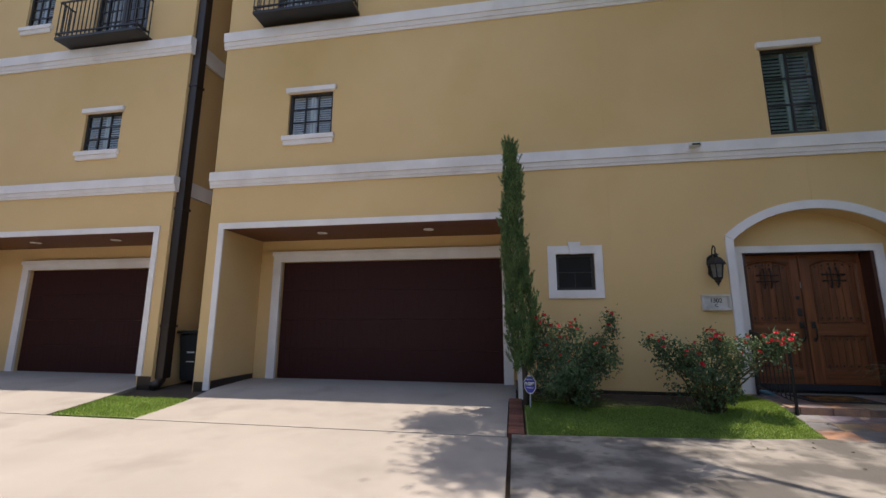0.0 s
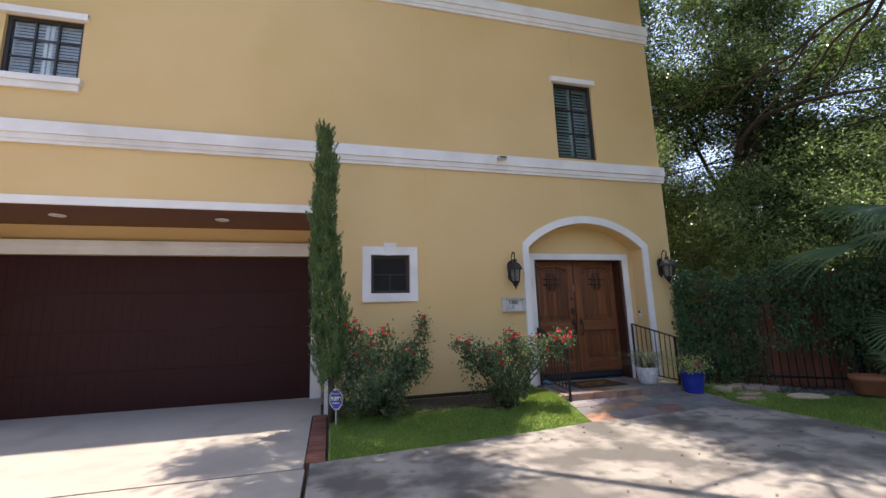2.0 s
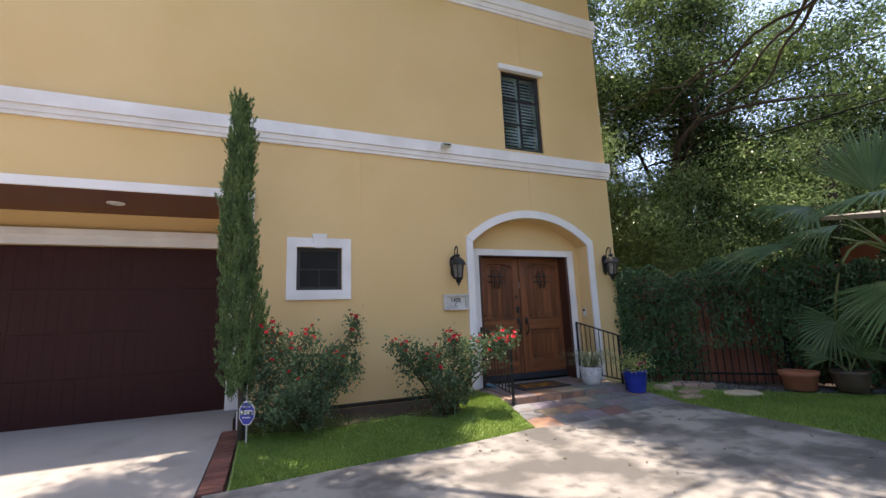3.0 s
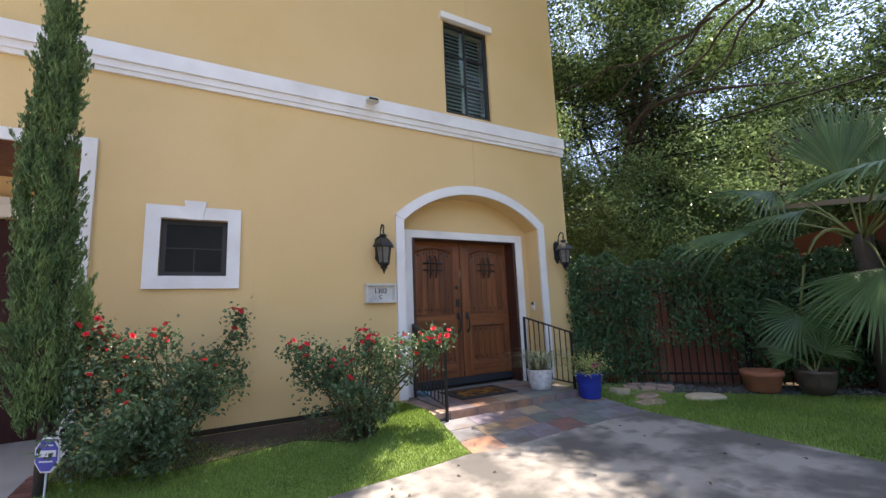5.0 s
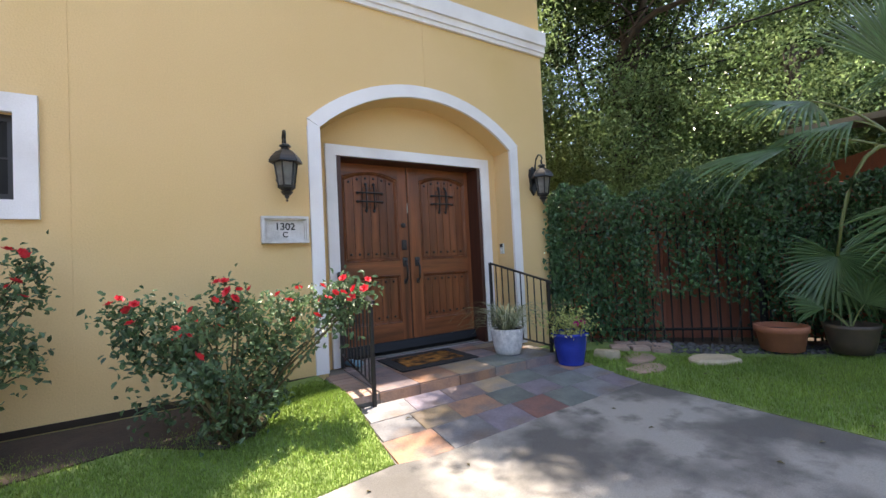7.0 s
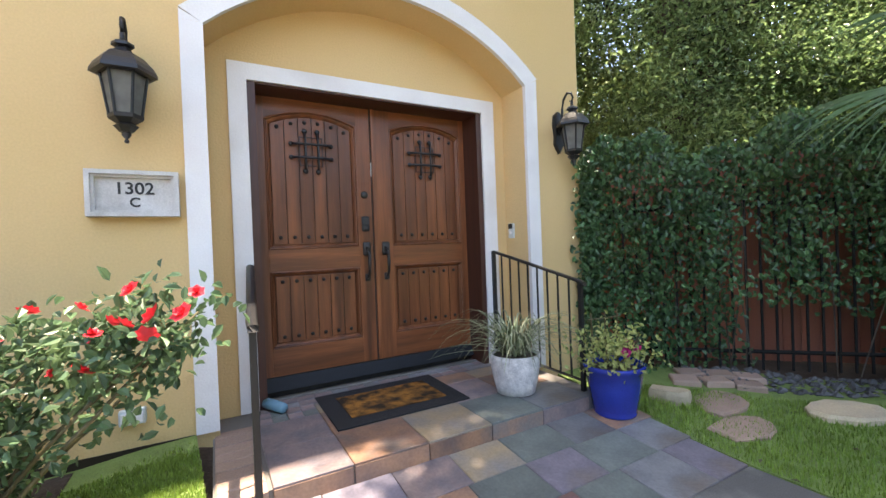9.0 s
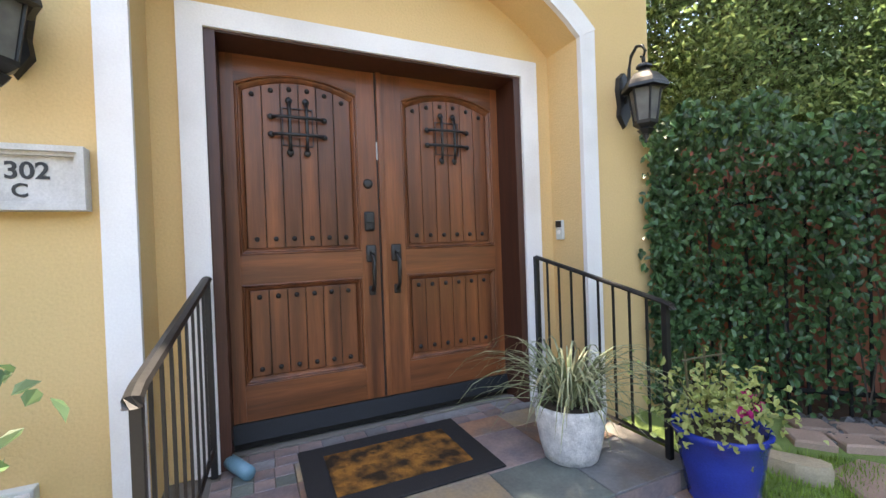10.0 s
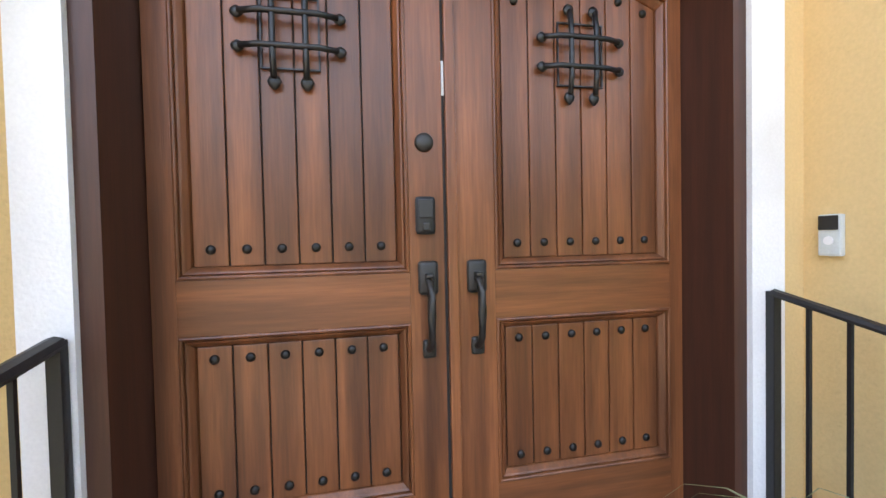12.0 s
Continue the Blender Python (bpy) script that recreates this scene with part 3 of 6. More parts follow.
def door_leaf(x0, x1, px0, px1, name):
    """One leaf: stiles and rails, two sunken panels of upright planks, mouldings and studs."""
    z0, z1 = 0.365, 2.445
    low0, low1, up0, spring, crown = 0.568, 1.142, 1.308, 2.288, 2.362
    bm = bmesh.new()
    for a, b in ((x0, px0), (px1, x1)):
        box(bm, a, b, YD, YD + 0.045, z0, z1, 0.0015)
    leaf = part(name, bm, DOORWOOD, door)
    top = arch_curve(px0, px1, spring, crown, 16)
    for c, d in ((z0, low0), (low1, up0)):
        boxpart("rail", leaf, RAILWOOD, px0, px1, YD + 0.0004, YD + 0.045, c, d, 0.0015)
    bm = bmesh.new()
    arch_band(bm, top, [(x, z1) for x, _ in top], YD + 0.0004, YD + 0.045)
    part("rail", bm, RAILWOOD, leaf)
    part("moulding", panel_moulding(px0, px1, low0, low1, low1), DOORWOOD, leaf)
    part("moulding", panel_moulding(px0, px1, up0, spring, crown), DOORWOOD, leaf)
    a, b = px0 + 0.040, px1 - 0.040
    w = (b - a) / 6
    # Near-black backing puts the shade of the plank grooves into the colour.
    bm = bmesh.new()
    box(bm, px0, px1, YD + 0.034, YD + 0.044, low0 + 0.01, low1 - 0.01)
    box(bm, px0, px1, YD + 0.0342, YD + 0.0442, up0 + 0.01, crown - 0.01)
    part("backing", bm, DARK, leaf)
    for i in range(6):
        xa, xb = a + i * w + 0.0022, a + (i + 1) * w - 0.0022
        xm = (xa + xb) / 2
        bow = (crown - spring) * (1 - ((xm - (a + b) / 2) / ((b - a) / 2)) ** 2)
        for lo, hi in ((low0 + 0.039, low1 - 0.039), (up0 + 0.039, spring - 0.045 + bow)):
            bm = bmesh.new()
            box(bm, xa, xb, YD + 0.023, YD + 0.0335, lo, hi)
            if lo > 1.2:
                for v in bm.verts:
                    if v.co.z > 1.8:
                        v.co.z = spring - 0.036 + (crown - spring) * (1 - ((v.co.x - (a + b) / 2) / ((b - a) / 2 + 0.002)) ** 2)
            bmesh.ops.bevel(bm, geom=list(bm.edges), offset=0.0035, segments=2, affect="EDGES", profile=0.6)
            part("plank", bm, DOORWOOD, leaf)
        for z in (0.647, 1.064, 1.398, 2.212 + bow):
            part("stud", STUD, BRONZE, leaf).matrix_basis = Matrix.Translation((xm, YD + 0.021, z))
    # little iron grille over a peep panel
    gx, gz = (px0 + px1) / 2 - 0.008, 2.06
    bm = bmesh.new()
    rect_frame(bm, gx - 0.088, gx + 0.088, gz - 0.112, gz + 0.112, 0.005, YD + 0.010, YD + 0.0179)
    grille = part("grille", bm, BLACK, leaf, "black wrought-iron grille")
    for dx in (-0.048, 0.048):
        bm = bmesh.new()
        tube(bm, [(gx + dx, YD - 0.006, gz - 0.145), (gx + dx, YD - 0.016, gz - 0.08), (gx + dx, YD - 0.016, gz + 0.08), (gx + dx, YD - 0.006, gz + 0.145)], 0.0095, 8)
        for s in (-1, 1):
            lathe(bm, [(0.004, -0.026), (0.017, -0.012), (0.021, 0.0), (0.015, 0.013), (0.004, 0.02)], (gx + dx, YD + 0.004, gz + s * 0.152), 10, 0.5)
        part("grille_bar", bm, BLACK, grille, smooth=True)
    for dz in (-0.052, 0.05):
        bm = bmesh.new()
        tube(bm, [(gx - 0.145, YD - 0.002, gz + dz), (gx - 0.09, YD - 0.020, gz + dz), (gx + 0.09, YD - 0.020, gz + dz), (gx + 0.145, YD - 0.002, gz + dz)], 0.0095, 8)
        for s in (-1, 1):
            lathe(bm, [(0.004, -0.018), (0.017, -0.009), (0.020, 0.0), (0.017, 0.009), (0.004, 0.018)], (gx + s * 0.15, YD + 0.004, gz + dz), 10, 0.5)
        part("grille_bar", bm, BLACK, grille, smooth=True)
    return leaf


bm = bmesh.new()
bmesh.ops.create_uvsphere(bm, u_segments=10, v_segments=6, radius=0.0150)
bmesh.ops.scale(bm, vec=(1, 0.75, 1), verts=bm.verts)
STUD = finish("stud", bm, STUDMAT, True)
LEAF_L = door_leaf(3.955, 4.842, 4.022, 4.714, "leaf")
LEAF_R = door_leaf(4.862, 5.748, 5.006, 5.694, "leaf")
bm = bmesh.new()
box(bm, 4.838, 4.872, YD - 0.022, YD + 0.03, 0.372, 2.445, 0.005)
part("astragal", bm, DOORWOOD, door)
# A solid near-black strip drawn for the shadow line between the leaves.
boxpart("gap", door, DARK, 4.829, 4.8378, YD - 0.002, YD + 0.03, 0.372, 2.445, 0.0, "near-black strip standing in for the shaded gap between the leaves")

boxpart("hinge_plate", door, SHUTTER, 4.8295, 4.8375, YD - 0.005, YD - 0.0022, 1.888, 2.0, 0.0, "pale metal plate in the gap between the leaves")


def handle_set(x, leaf):
    bm = bmesh.new()
    box(bm, x - 0.033, x + 0.033, YD - 0.014, YD, 1.235, 1.345, 0.012)
    plate = part("handle", bm, BRONZE, leaf, "dark bronze grip handle", True)
    bm = bmesh.new()
    tube(bm, [(x, YD - 0.01, 1.285), (x, YD - 0.045, 1.278), (x, YD - 0.062, 1.24), (x, YD - 0.066, 1.17), (x, YD - 0.058, 1.10), (x, YD - 0.03, 1.062), (x, YD - 0.005, 1.055)], [0.012, 0.013, 0.012, 0.014, 0.012, 0.012, 0.014], 10)
    part("grip", bm, BRONZE, plate, smooth=True)
    bm = bmesh.new()
    box(bm, x - 0.022, x + 0.022, YD - 0.012, YD, 1.025, 1.085, 0.01)
    part("foot_plate", bm, BRONZE, plate, smooth=True)
    bm = bmesh.new()
    box(bm, x - 0.012, x + 0.012, YD - 0.05, YD - 0.012, 1.292, 1.305, 0.004)
    part("thumb_latch", bm, BRONZE, plate)


handle_set(4.772, LEAF_L)
handle_set(4.938, LEAF_R)
bm = bmesh.new()
lathe(bm, [(0.031, 0.0), (0.031, 0.006), (0.026, 0.014), (0.012, 0.017), (0.003, 0.017)], (0, 0, 0), 20)
bmesh.ops.rotate(bm, matrix=Matrix.Rotation(radians(90), 3, "X"), verts=bm.verts)
bmesh.ops.translate(bm, vec=(4.768, YD, 1.733), verts=bm.verts)
part("deadbolt", bm, BRONZE, LEAF_L, "dark bronze deadbolt", True)
bm = bmesh.new()
box(bm, 4.733, 4.799, YD - 0.026, YD, 1.432, 1.556, 0.014)
keypad = part("lock_keypad", bm, BLACK, LEAF_L, "black electronic lock", True)
bm = bmesh.new()
box(bm, 4.742, 4.790, YD - 0.033, YD - 0.0255, 1.485, 1.545, 0.004)
box(bm, 4.754, 4.778, YD - 0.036, YD - 0.026, 1.444, 1.470, 0.005)
part("key_cover", bm, BRONZE, keypad)
# jambs, head and sill
for a, b, c, d, nm in ((3.9, 3.952, 0.22, 2.46, "jamb"), (5.75, 5.8, 0.22, 2.46, "jamb"), (3.952, 5.75, 2.448, 2.46, "head")):
    bm = bmesh.new()
    box(bm, a, b, 6.503, 6.79, c, d)
    box(bm, a, b, 6.48, 6.503, c, d - 0.001)
    part(nm, bm, JAMBWOOD, door, "dark brown door jamb")
bm = bmesh.new()
box(bm, 3.952, 5.75, YD + 0.046, 6.79, 0.372, 2.448)
part("back_panel", bm, JAMBWOOD, door)
bm = bmesh.new()
v = [bm.verts.new(p) for p in ((3.952, 6.652, 0.268), (5.75, 6.652, 0.268), (5.75, YD - 0.010, 0.362), (3.952, YD - 0.010, 0.362), (3.952, YD, 0.268), (5.75, YD, 0.268), (5.75, 6.78, 0.364), (3.952, 6.78, 0.364), (3.952, 6.78, 0.268), (5.75, 6.78, 0.268))]
for q in ((0, 1, 2, 3), (4, 5, 1, 0), (3, 2, 6, 7), (7, 6, 9, 8), (0, 3, 7, 8, 4), (1, 5, 9, 6, 2)):
    bm.faces.new([v[i] for i in q])
part("threshold", bm, SILL, door, "black metal threshold ramp")
# Shade below the threshold, made as a near-black block.
boxpart("plinth_recess", door, DARK, 3.952, 5.75, 6.70, 6.78, P, 0.267, 0.0, "near-black block standing in for the shade under the threshold")
boxpart("sill_strip", door, GROUT, 3.952, 5.75, 6.602, 6.645, P - 0.004, P + 0.010, 0.003, "pale mortar strip before the threshold")

# ---- porch paving ----
def piece_mesh(name, w, d, h, mat, bevel=0.006):
    bm = bmesh.new()
    box(bm, -w / 2, w / 2, -d / 2, d / 2, 0, h)
    bmesh.ops.bevel(bm, geom=[e for e in bm.edges if e.verts[0].co.z > h / 2 and e.verts[1].co.z > h / 2], offset=bevel, segments=1, affect="EDGES")
    return finish(name, bm, mat)


rnd = random.Random(11)
porch = bpy.data.objects["porch_step"]
SLATES = [SLATE, SLATE_GREEN, SLATE_RUST, SLATE_PLUM, SLATE_GOLD, SLATE_RUST]


def lay(name, parent, x0, x1, y0, y1, mats, height, thick=0.012, gap=0.004):
    me = piece_mesh(name, x1 - x0 - gap, y1 - y0 - gap, thick, rnd.choice(mats), 0.003)
    ob = part(name, me, None, parent)
    xm, ym = (x0 + x1) / 2, (y0 + y1) / 2
    ax = math.atan2(height(xm, ym + 0.1) - height(xm, ym - 0.1), 0.2)
    ay = -math.atan2(height(xm + 0.1, ym) - height(xm - 0.1, ym), 0.2)
    ob.matrix_basis = Matrix.Translation((xm, ym, height(xm, ym) - thick + rnd.uniform(-0.0015, 0.0015))) @ Euler((ax, ay, 0)).to_matrix().to_4x4()
    return ob


# top of the porch: large slates before the mat, small ones along the threshold
xs = [3.86, 4.24, 4.66, 5.08, 5.48, 5.9]
for i in range(5):
    for a, b in ((5.432, 5.83), (5.83, 6.2), (6.2, 6.4)):
        if i == 0 and a > 6.1:
            for k in range(8):
                lay("slate_tile", porch, 3.86 + 0.095 * (k % 4), 3.955 + 0.095 * (k % 4), 6.2 + 0.1 * (k // 4), 6.3 + 0.1 * (k // 4), [SLATE_PLUM, SLATE_GREEN], lambda x, y: P)
            continue
        lay("slate_tile", porch, xs[i], xs[i + 1], a, b, SLATES[1:] if i % 2 else SLATES, lambda x, y: P)
n = 15
for i in range(n):
    for a, b in ((6.4, 6.5), (6.5, 6.6)):
        lay("slate_tile", porch, 3.9 + i * 1.9 / n, 3.9 + (i + 1) * 1.9 / n, a, b, [SLATE_PLUM, SLATE], lambda x, y: P)
# risers
for i in range(5):
    bm = bmesh.new()
    box(bm, xs[i] + 0.004, xs[i + 1] - 0.004, 5.432, 5.448, 0.08, P - 0.013, 0.003)
    part("riser_slate", finish("riser_slate", bm, rnd.choice([SLATE_RUST, SLATE_PLUM, SLATE_RUST])), None, porch)
# brick edge beside the railing
for i in range(8):
    y = 5.42 + i * 0.103
    ob = part("brick", piece_mesh("brick", 0.21, 0.095, 0.06, PAVER, 0.006), None, porch)
    ob.matrix_basis = Matrix.Translation((3.735, y + 0.05, P - 0.06 - 0.004 * rnd.random()))
# path of large slates
path = bpy.data.objects["porch_bed"]
rows_y = [4.56, 4.88, 5.16, 5.432]
order = iter(2 * [SLATE_RUST, SLATE, SLATE_VIOLET, SLATE_RED, SLATE_GREEN, SLATE, SLATE_VIOLET, SLATE, SLATE_GOLD, SLATE_RUST, SLATE_GREEN, SLATE_VIOLET, SLATE_GREEN, SLATE, SLATE, SLATE_VIOLET, SLATE_PLUM, SLATE_GOLD, SLATE_GREEN, SLATE])
for r in range(3):
    x = 3.63 + 0.02 * r
    while x < 5.95:
        w = rnd.choice([0.34, 0.4, 0.38, 0.36])
        if x + w > 5.9:
            w = 6.12 + 0.03 * r - x
        lay("slate_tile", path, x, x + w, rows_y[r], rows_y[r + 1], [next(order)], slate_z)
        x += w
lay("slate_tile", path, 5.92, 6.18, 5.44, 5.7, [SLATE], slate_z)

# ---- plants ----
rng = np.random.default_rng(5)


def unit(v):
    return v / np.maximum(np.linalg.norm(v, axis=1, keepdims=True), 1e-9)


def leaves(name, centre, along, normal, length, width, mat, fold=0.25, ovate=False):
    """One mesh of many small folded leaves: a quad of base, two sides and tip for each."""
    n = len(centre)
    along = unit(along)
    side = unit(np.cross(along, normal))
    up = np.cross(side, along)
    length, width = np.broadcast_to(length, n)[:, None], np.broadcast_to(width, n)[:, None]
    base = centre - along * length * 0.5
    tip = centre + along * length * 0.5 - up * length * 0.12
    mid = centre + up * width * fold
    idx = np.arange(n)[:, None]
    if ovate:
        low, high = mid - along * length * 0.2, mid + along * length * 0.16
        verts = np.stack([base, low + side * width * 0.46, high + side * width * 0.42, tip, high - side * width * 0.42, low - side * width * 0.46], 1).reshape(-1, 3)
        faces = np.concatenate([idx * 6 + np.array([[0, 1, 2, 3]]), idx * 6 + np.array([[0, 3, 4, 5]])], 0)
    else:
        verts = np.stack([base, mid + side * width * 0.5, tip, mid - side * width * 0.5], 1).reshape(-1, 3)
        faces = np.concatenate([idx * 4 + np.array([[0, 1, 2]]), idx * 4 + np.array([[0, 2, 3]])], 0)
    return raw(name, verts.tolist(), faces.tolist(), mat)


def scatter(n):
    return unit(rng.normal(size=(n, 3)))


def blades(name, pts, height, mat, lean=0.5, width=0.004):
    n = len(pts)
    a = rng.uniform(0, 2 * np.pi, n)
    h = height * rng.uniform(0.55, 1.25, n)
    d = np.stack([np.cos(a), np.sin(a), np.zeros(n)], 1)
    s = np.stack([-np.sin(a), np.cos(a), np.zeros(n)], 1) * width
    tip = pts + d * (h * lean * rng.uniform(0.2, 1, n))[:, None] + np.array([0, 0, 1]) * h[:, None]
    verts = np.stack([pts - s, pts + s, tip], 1).reshape(-1, 3)
    faces = np.arange(n)[:, None] * 3 + np.array([[0, 1, 2]])
    return raw(name, verts.tolist(), faces.tolist(), mat)


def inside(outline, x, y):
    hit = np.zeros(len(x), bool)
    for (x0, y0), (x1, y1) in zip(outline, outline[1:] + outline[:1]):
        cross = ((y0 > y) != (y1 > y)) & (x < (x1 - x0) * (y - y0) / (y1 - y0 + 1e-12) + x0)
        hit ^= cross
    return hit


def lawn_grass(name, outline, per_m2, height, label, keep=None, limit=None, width=0.004):
    xs, ys = [p[0] for p in outline], [p[1] for p in outline]
    x0, x1, y0, y1 = limit or (min(xs), max(xs), min(ys), max(ys))
    n = int((x1 - x0) * (y1 - y0) * per_m2)
    x, y = rng.uniform(x0, x1, n), rng.uniform(y0, y1, n)
    ok = inside(outline, x, y)
    if keep:
        ok &= keep(x, y)
    x, y = x[ok], y[ok]
    z = np.array([ground_z(a, b) for a, b in zip(x, y)]) - 0.008
    ob = new(name, blades(name, np.stack([x, y, z], 1), height, GRASS, width=width))
    return tagged(ob, label, "grass", kind="stuff")


grown = [(p[0] + (0.02 if i in (0,) else 0), p[1] - (0.02 if i < 3 else 0)) for i, p in enumerate(LAWN_BED)]
lawn_grass("grass_bed", grown, 17000, 0.024, "bright green mown grass round the rose bushes", lambda x, y: (y < 5.68 + 0.2 * np.sin(x * 2.1) + rng.uniform(-0.25, 0.25, len(x))) | ((x > 3.0) & (y < 5.95)))
lawn_grass("grass_strip", LAWN_STRIP, 3500, 0.04, "bright green grass strip between the drives", width=0.006)
lawn_grass("grass_right", LAWN_RIGHT, 5200, 0.04, "green lawn in tree shade beside the drive", limit=(5.9, 9.2, 1.2, 5.6), keep=lambda x, y: (x + y < 12.15) & ~((x < 6.2) & (y > 5.05)))
slab("mulch", [(0.3, 5.6), (1.2, 5.42), (2.2, 5.6), (2.7, 5.3), (3.0, 5.42), (3.0, 6.15), (0.3, 6.15)], SOIL, "dark mulch under the rose bushes", "soil", top=0.004, depth=0.03)


def branch_points(a, b, bow, n=7):
    a, b = Vector(a), Vector(b)
    off = Vector((rnd.uniform(-1, 1), rnd.uniform(-1, 1), rnd.uniform(-0.2, 1))) * bow
    return [a.lerp(b, i / (n - 1)) + off * math.sin(math.pi * i / (n - 1)) for i in range(n)]


GAPS = [((9.5, 8.2, 4.75), (21.0, 18.0, 9.6), 1.0), ((11.0, 3.4, 5.95), (26.0, 7.0, 13.4), 0.85), ((12.6, 4.8, 7.9), (24.0, 8.6, 15.5), 0.6)]


def open_sky(cs):
    """Which clumps leave the gaps in the crowns open."""
    ok = np.ones(len(cs), bool)
    for a, b, r in GAPS:
        a, b = np.array(a), np.array(b)
        t = np.clip(((cs - a) @ (b - a)) / ((b - a) @ (b - a)), 0, 1)
        ok &= np.linalg.norm(cs - a - t[:, None] * (b - a), axis=1) > r
    return ok


def oak(at, top, lobes, clumps, per, spread, leaf, label, radius=0.32, limbs=9, boughs=()):
    """A live oak: tapered leaning trunk, bowed limbs and a crown of leaf clumps with gaps."""
    tree = thing("oak_tree", at, label, "tree")
    bm = bmesh.new()
    pts = branch_points(at, top, 0.5, 8)
    tube(bm, pts, [radius * (1.25 if i == 0 else 1 - 0.075 * i) for i in range(8)], 10)
    part("trunk", bm, BARK, tree, smooth=True)
    cs = []
    for (cx, cy, cz), (rx, ry, rz), share in lobes:
        d = scatter(int(clumps * share)) * (rng.uniform(0.25, 1, int(clumps * share)) ** 0.45)[:, None]
        cs.append(np.array([cx, cy, cz]) + d * np.array([rx, ry, rz]))
    cs = np.concatenate(cs)
    cs = cs[open_sky(cs)]
    for start, end, thick in boughs:
        bm = bmesh.new()
        p = branch_points(start, end, 0.55, 12)
        tube(bm, [q + Vector((0, 0, 0.10 * math.sin(1.7 * k))) for k, q in enumerate(p)], [thick * (1 - 0.07 * k) for k in range(12)], 8)
        part("bough", bm, BARK, tree, smooth=True)
    for i in range(limbs):
        bm = bmesh.new()
        c = cs[int(i * len(cs) / limbs)]
        p = branch_points(pts[4 + i % 4], c, 1.1, 10)
        tube(bm, p, [0.38 * radius * (1 - 0.092 * k) for k in range(10)], 7)
        for j in range(5):
            near = min(range(len(cs)), key=lambda q: (Vector(cs[q]) - p[3 + j % 4]).length + rnd.random() * 1.5)
            q = branch_points(p[3 + j % 4], cs[near], 0.25, 5)
            tube(bm, q, [0.12 * radius * (1 - 0.2 * k) for k in range(5)], 5)
        part("limb", bm, BARK, tree, smooth=True)
    n = len(cs) * per
    size = np.repeat(rng.uniform(0.65, 1.3, len(cs)), per)[:, None]
    centre = np.repeat(cs, per, 0) + rng.normal(size=(n, 3)) * spread * size * np.array([1, 1, 0.5])
    along = scatter(n) * np.array([1, 1, 0.6])
    nor = scatter(n) + np.array([0, 0, 1.3])
    part("crown", leaves("crown", centre, along, nor, leaf * rng.uniform(0.7, 1.3, n), leaf * 0.5, OAKLEAF), None, tree)
    return tree


oak((13.4, 10.4, 0.0), (12.0, 8.8, 4.6), [((12.8, 10.8, 6.8), (4.0, 3.2, 3.2), 0.32), ((10.2, 7.9, 7.8), (2.2, 1.6, 0.8), 0.045), ((15.6, 7.0, 6.4), (3.6, 3.8, 3.4), 0.32), ((11.6, 9.6, 10.4), (3.4, 3.0, 2.2), 0.25), ((15.0, 6.4, 11.2), (3.4, 3.4, 2.2), 0.10)], 400, 340, 0.44, 0.118,
    "old live oak with dark bowed limbs and small glossy leaves", limbs=14)
# Overhead crown lobes are unseen, placed to shade drive, path, ivy and lawns.
oak((9.6, -3.2, 0.0), (8.4, -1.5, 5.4), [((7.35, 3.3, 9.6), (1.9, 1.7, 0.8), 0.27), ((9.0, 1.4, 8.0), (2.6, 3.2, 1.5), 0.20), ((7.0, 1.2, 9.9), (1.5, 1.1, 0.5), 0.045), ((8.6, 4.9, 9.3), (2.0, 1.4, 0.7), 0.32), ((6.7, 5.0, 9.8), (1.2, 0.95, 0.45), 0.13),
     ((1.8, 3.7, 10.0), (1.25, 0.9, 0.4), 0.09), ((1.0, 5.0, 10.1), (1.0, 0.45, 0.35), 0.04), ((3.05, 5.2, 10.1), (0.8, 0.32, 0.35), 0.07)], 900, 115, 0.25, 0.10,
    "live oak that spreads over the drive and shades it", limbs=12, boughs=[((8.4, -1.4, 5.4), (10.9, 4.2, 8.0), 0.10), ((10.2, 2.6, 7.3), (9.0, 7.0, 5.9), 0.05), ((10.8, 4.0, 7.9), (9.6, 7.2, 5.3), 0.048), ((10.7, 3.8, 7.8), (11.6, 6.4, 6.0), 0.045), ((9.5, 5.2, 6.6), (8.7, 8.4, 6.6), 0.032), ((10.0, 5.0, 7.0), (10.6, 8.2, 6.4), 0.034)])
oak((9.4, 15.5, 0.0), (9.2, 14.5, 4.5), [((9.4, 13.5, 6.4), (3.4, 3.0, 4.2), 0.6), ((13.0, 14.0, 8.0), (3.6, 3.0, 4.6), 0.4)], 260, 300, 0.55, 0.13, "leafy oak behind the house, seen over the fence")
oak((20.5, 6.0, 0.0), (19.8, 6.0, 5.0), [((18.6, 4.4, 6.0), (3.8, 4.6, 4.6), 0.6), ((21.0, 10.0, 8.5), (4.4, 4.4, 5.6), 0.4)], 240, 260, 0.6, 0.15, "tall leafy oak beyond the garden")
# low understorey behind the fence
n = 150000
s = rng.uniform(0, 1, n)
base = np.stack([8.6 + 9.0 * s, 9.0 - 6.0 * s, np.zeros(n)], 1)
centre = base + rng.normal(size=(n, 3)) * np.array([0.9, 0.9, 0.0]) + np.array([0, 0, 1]) * (rng.uniform(0.3, 1, n) ** 0.6 * (4.6 + 0.9 * np.sin(s * 21) + 0.6 * np.sin(s * 47)))[:, None]
hearts = centre[:300]
centre = hearts[rng.integers(0, 300, n)] + rng.normal(size=(n, 3)) * np.array([0.36, 0.36, 0.22])
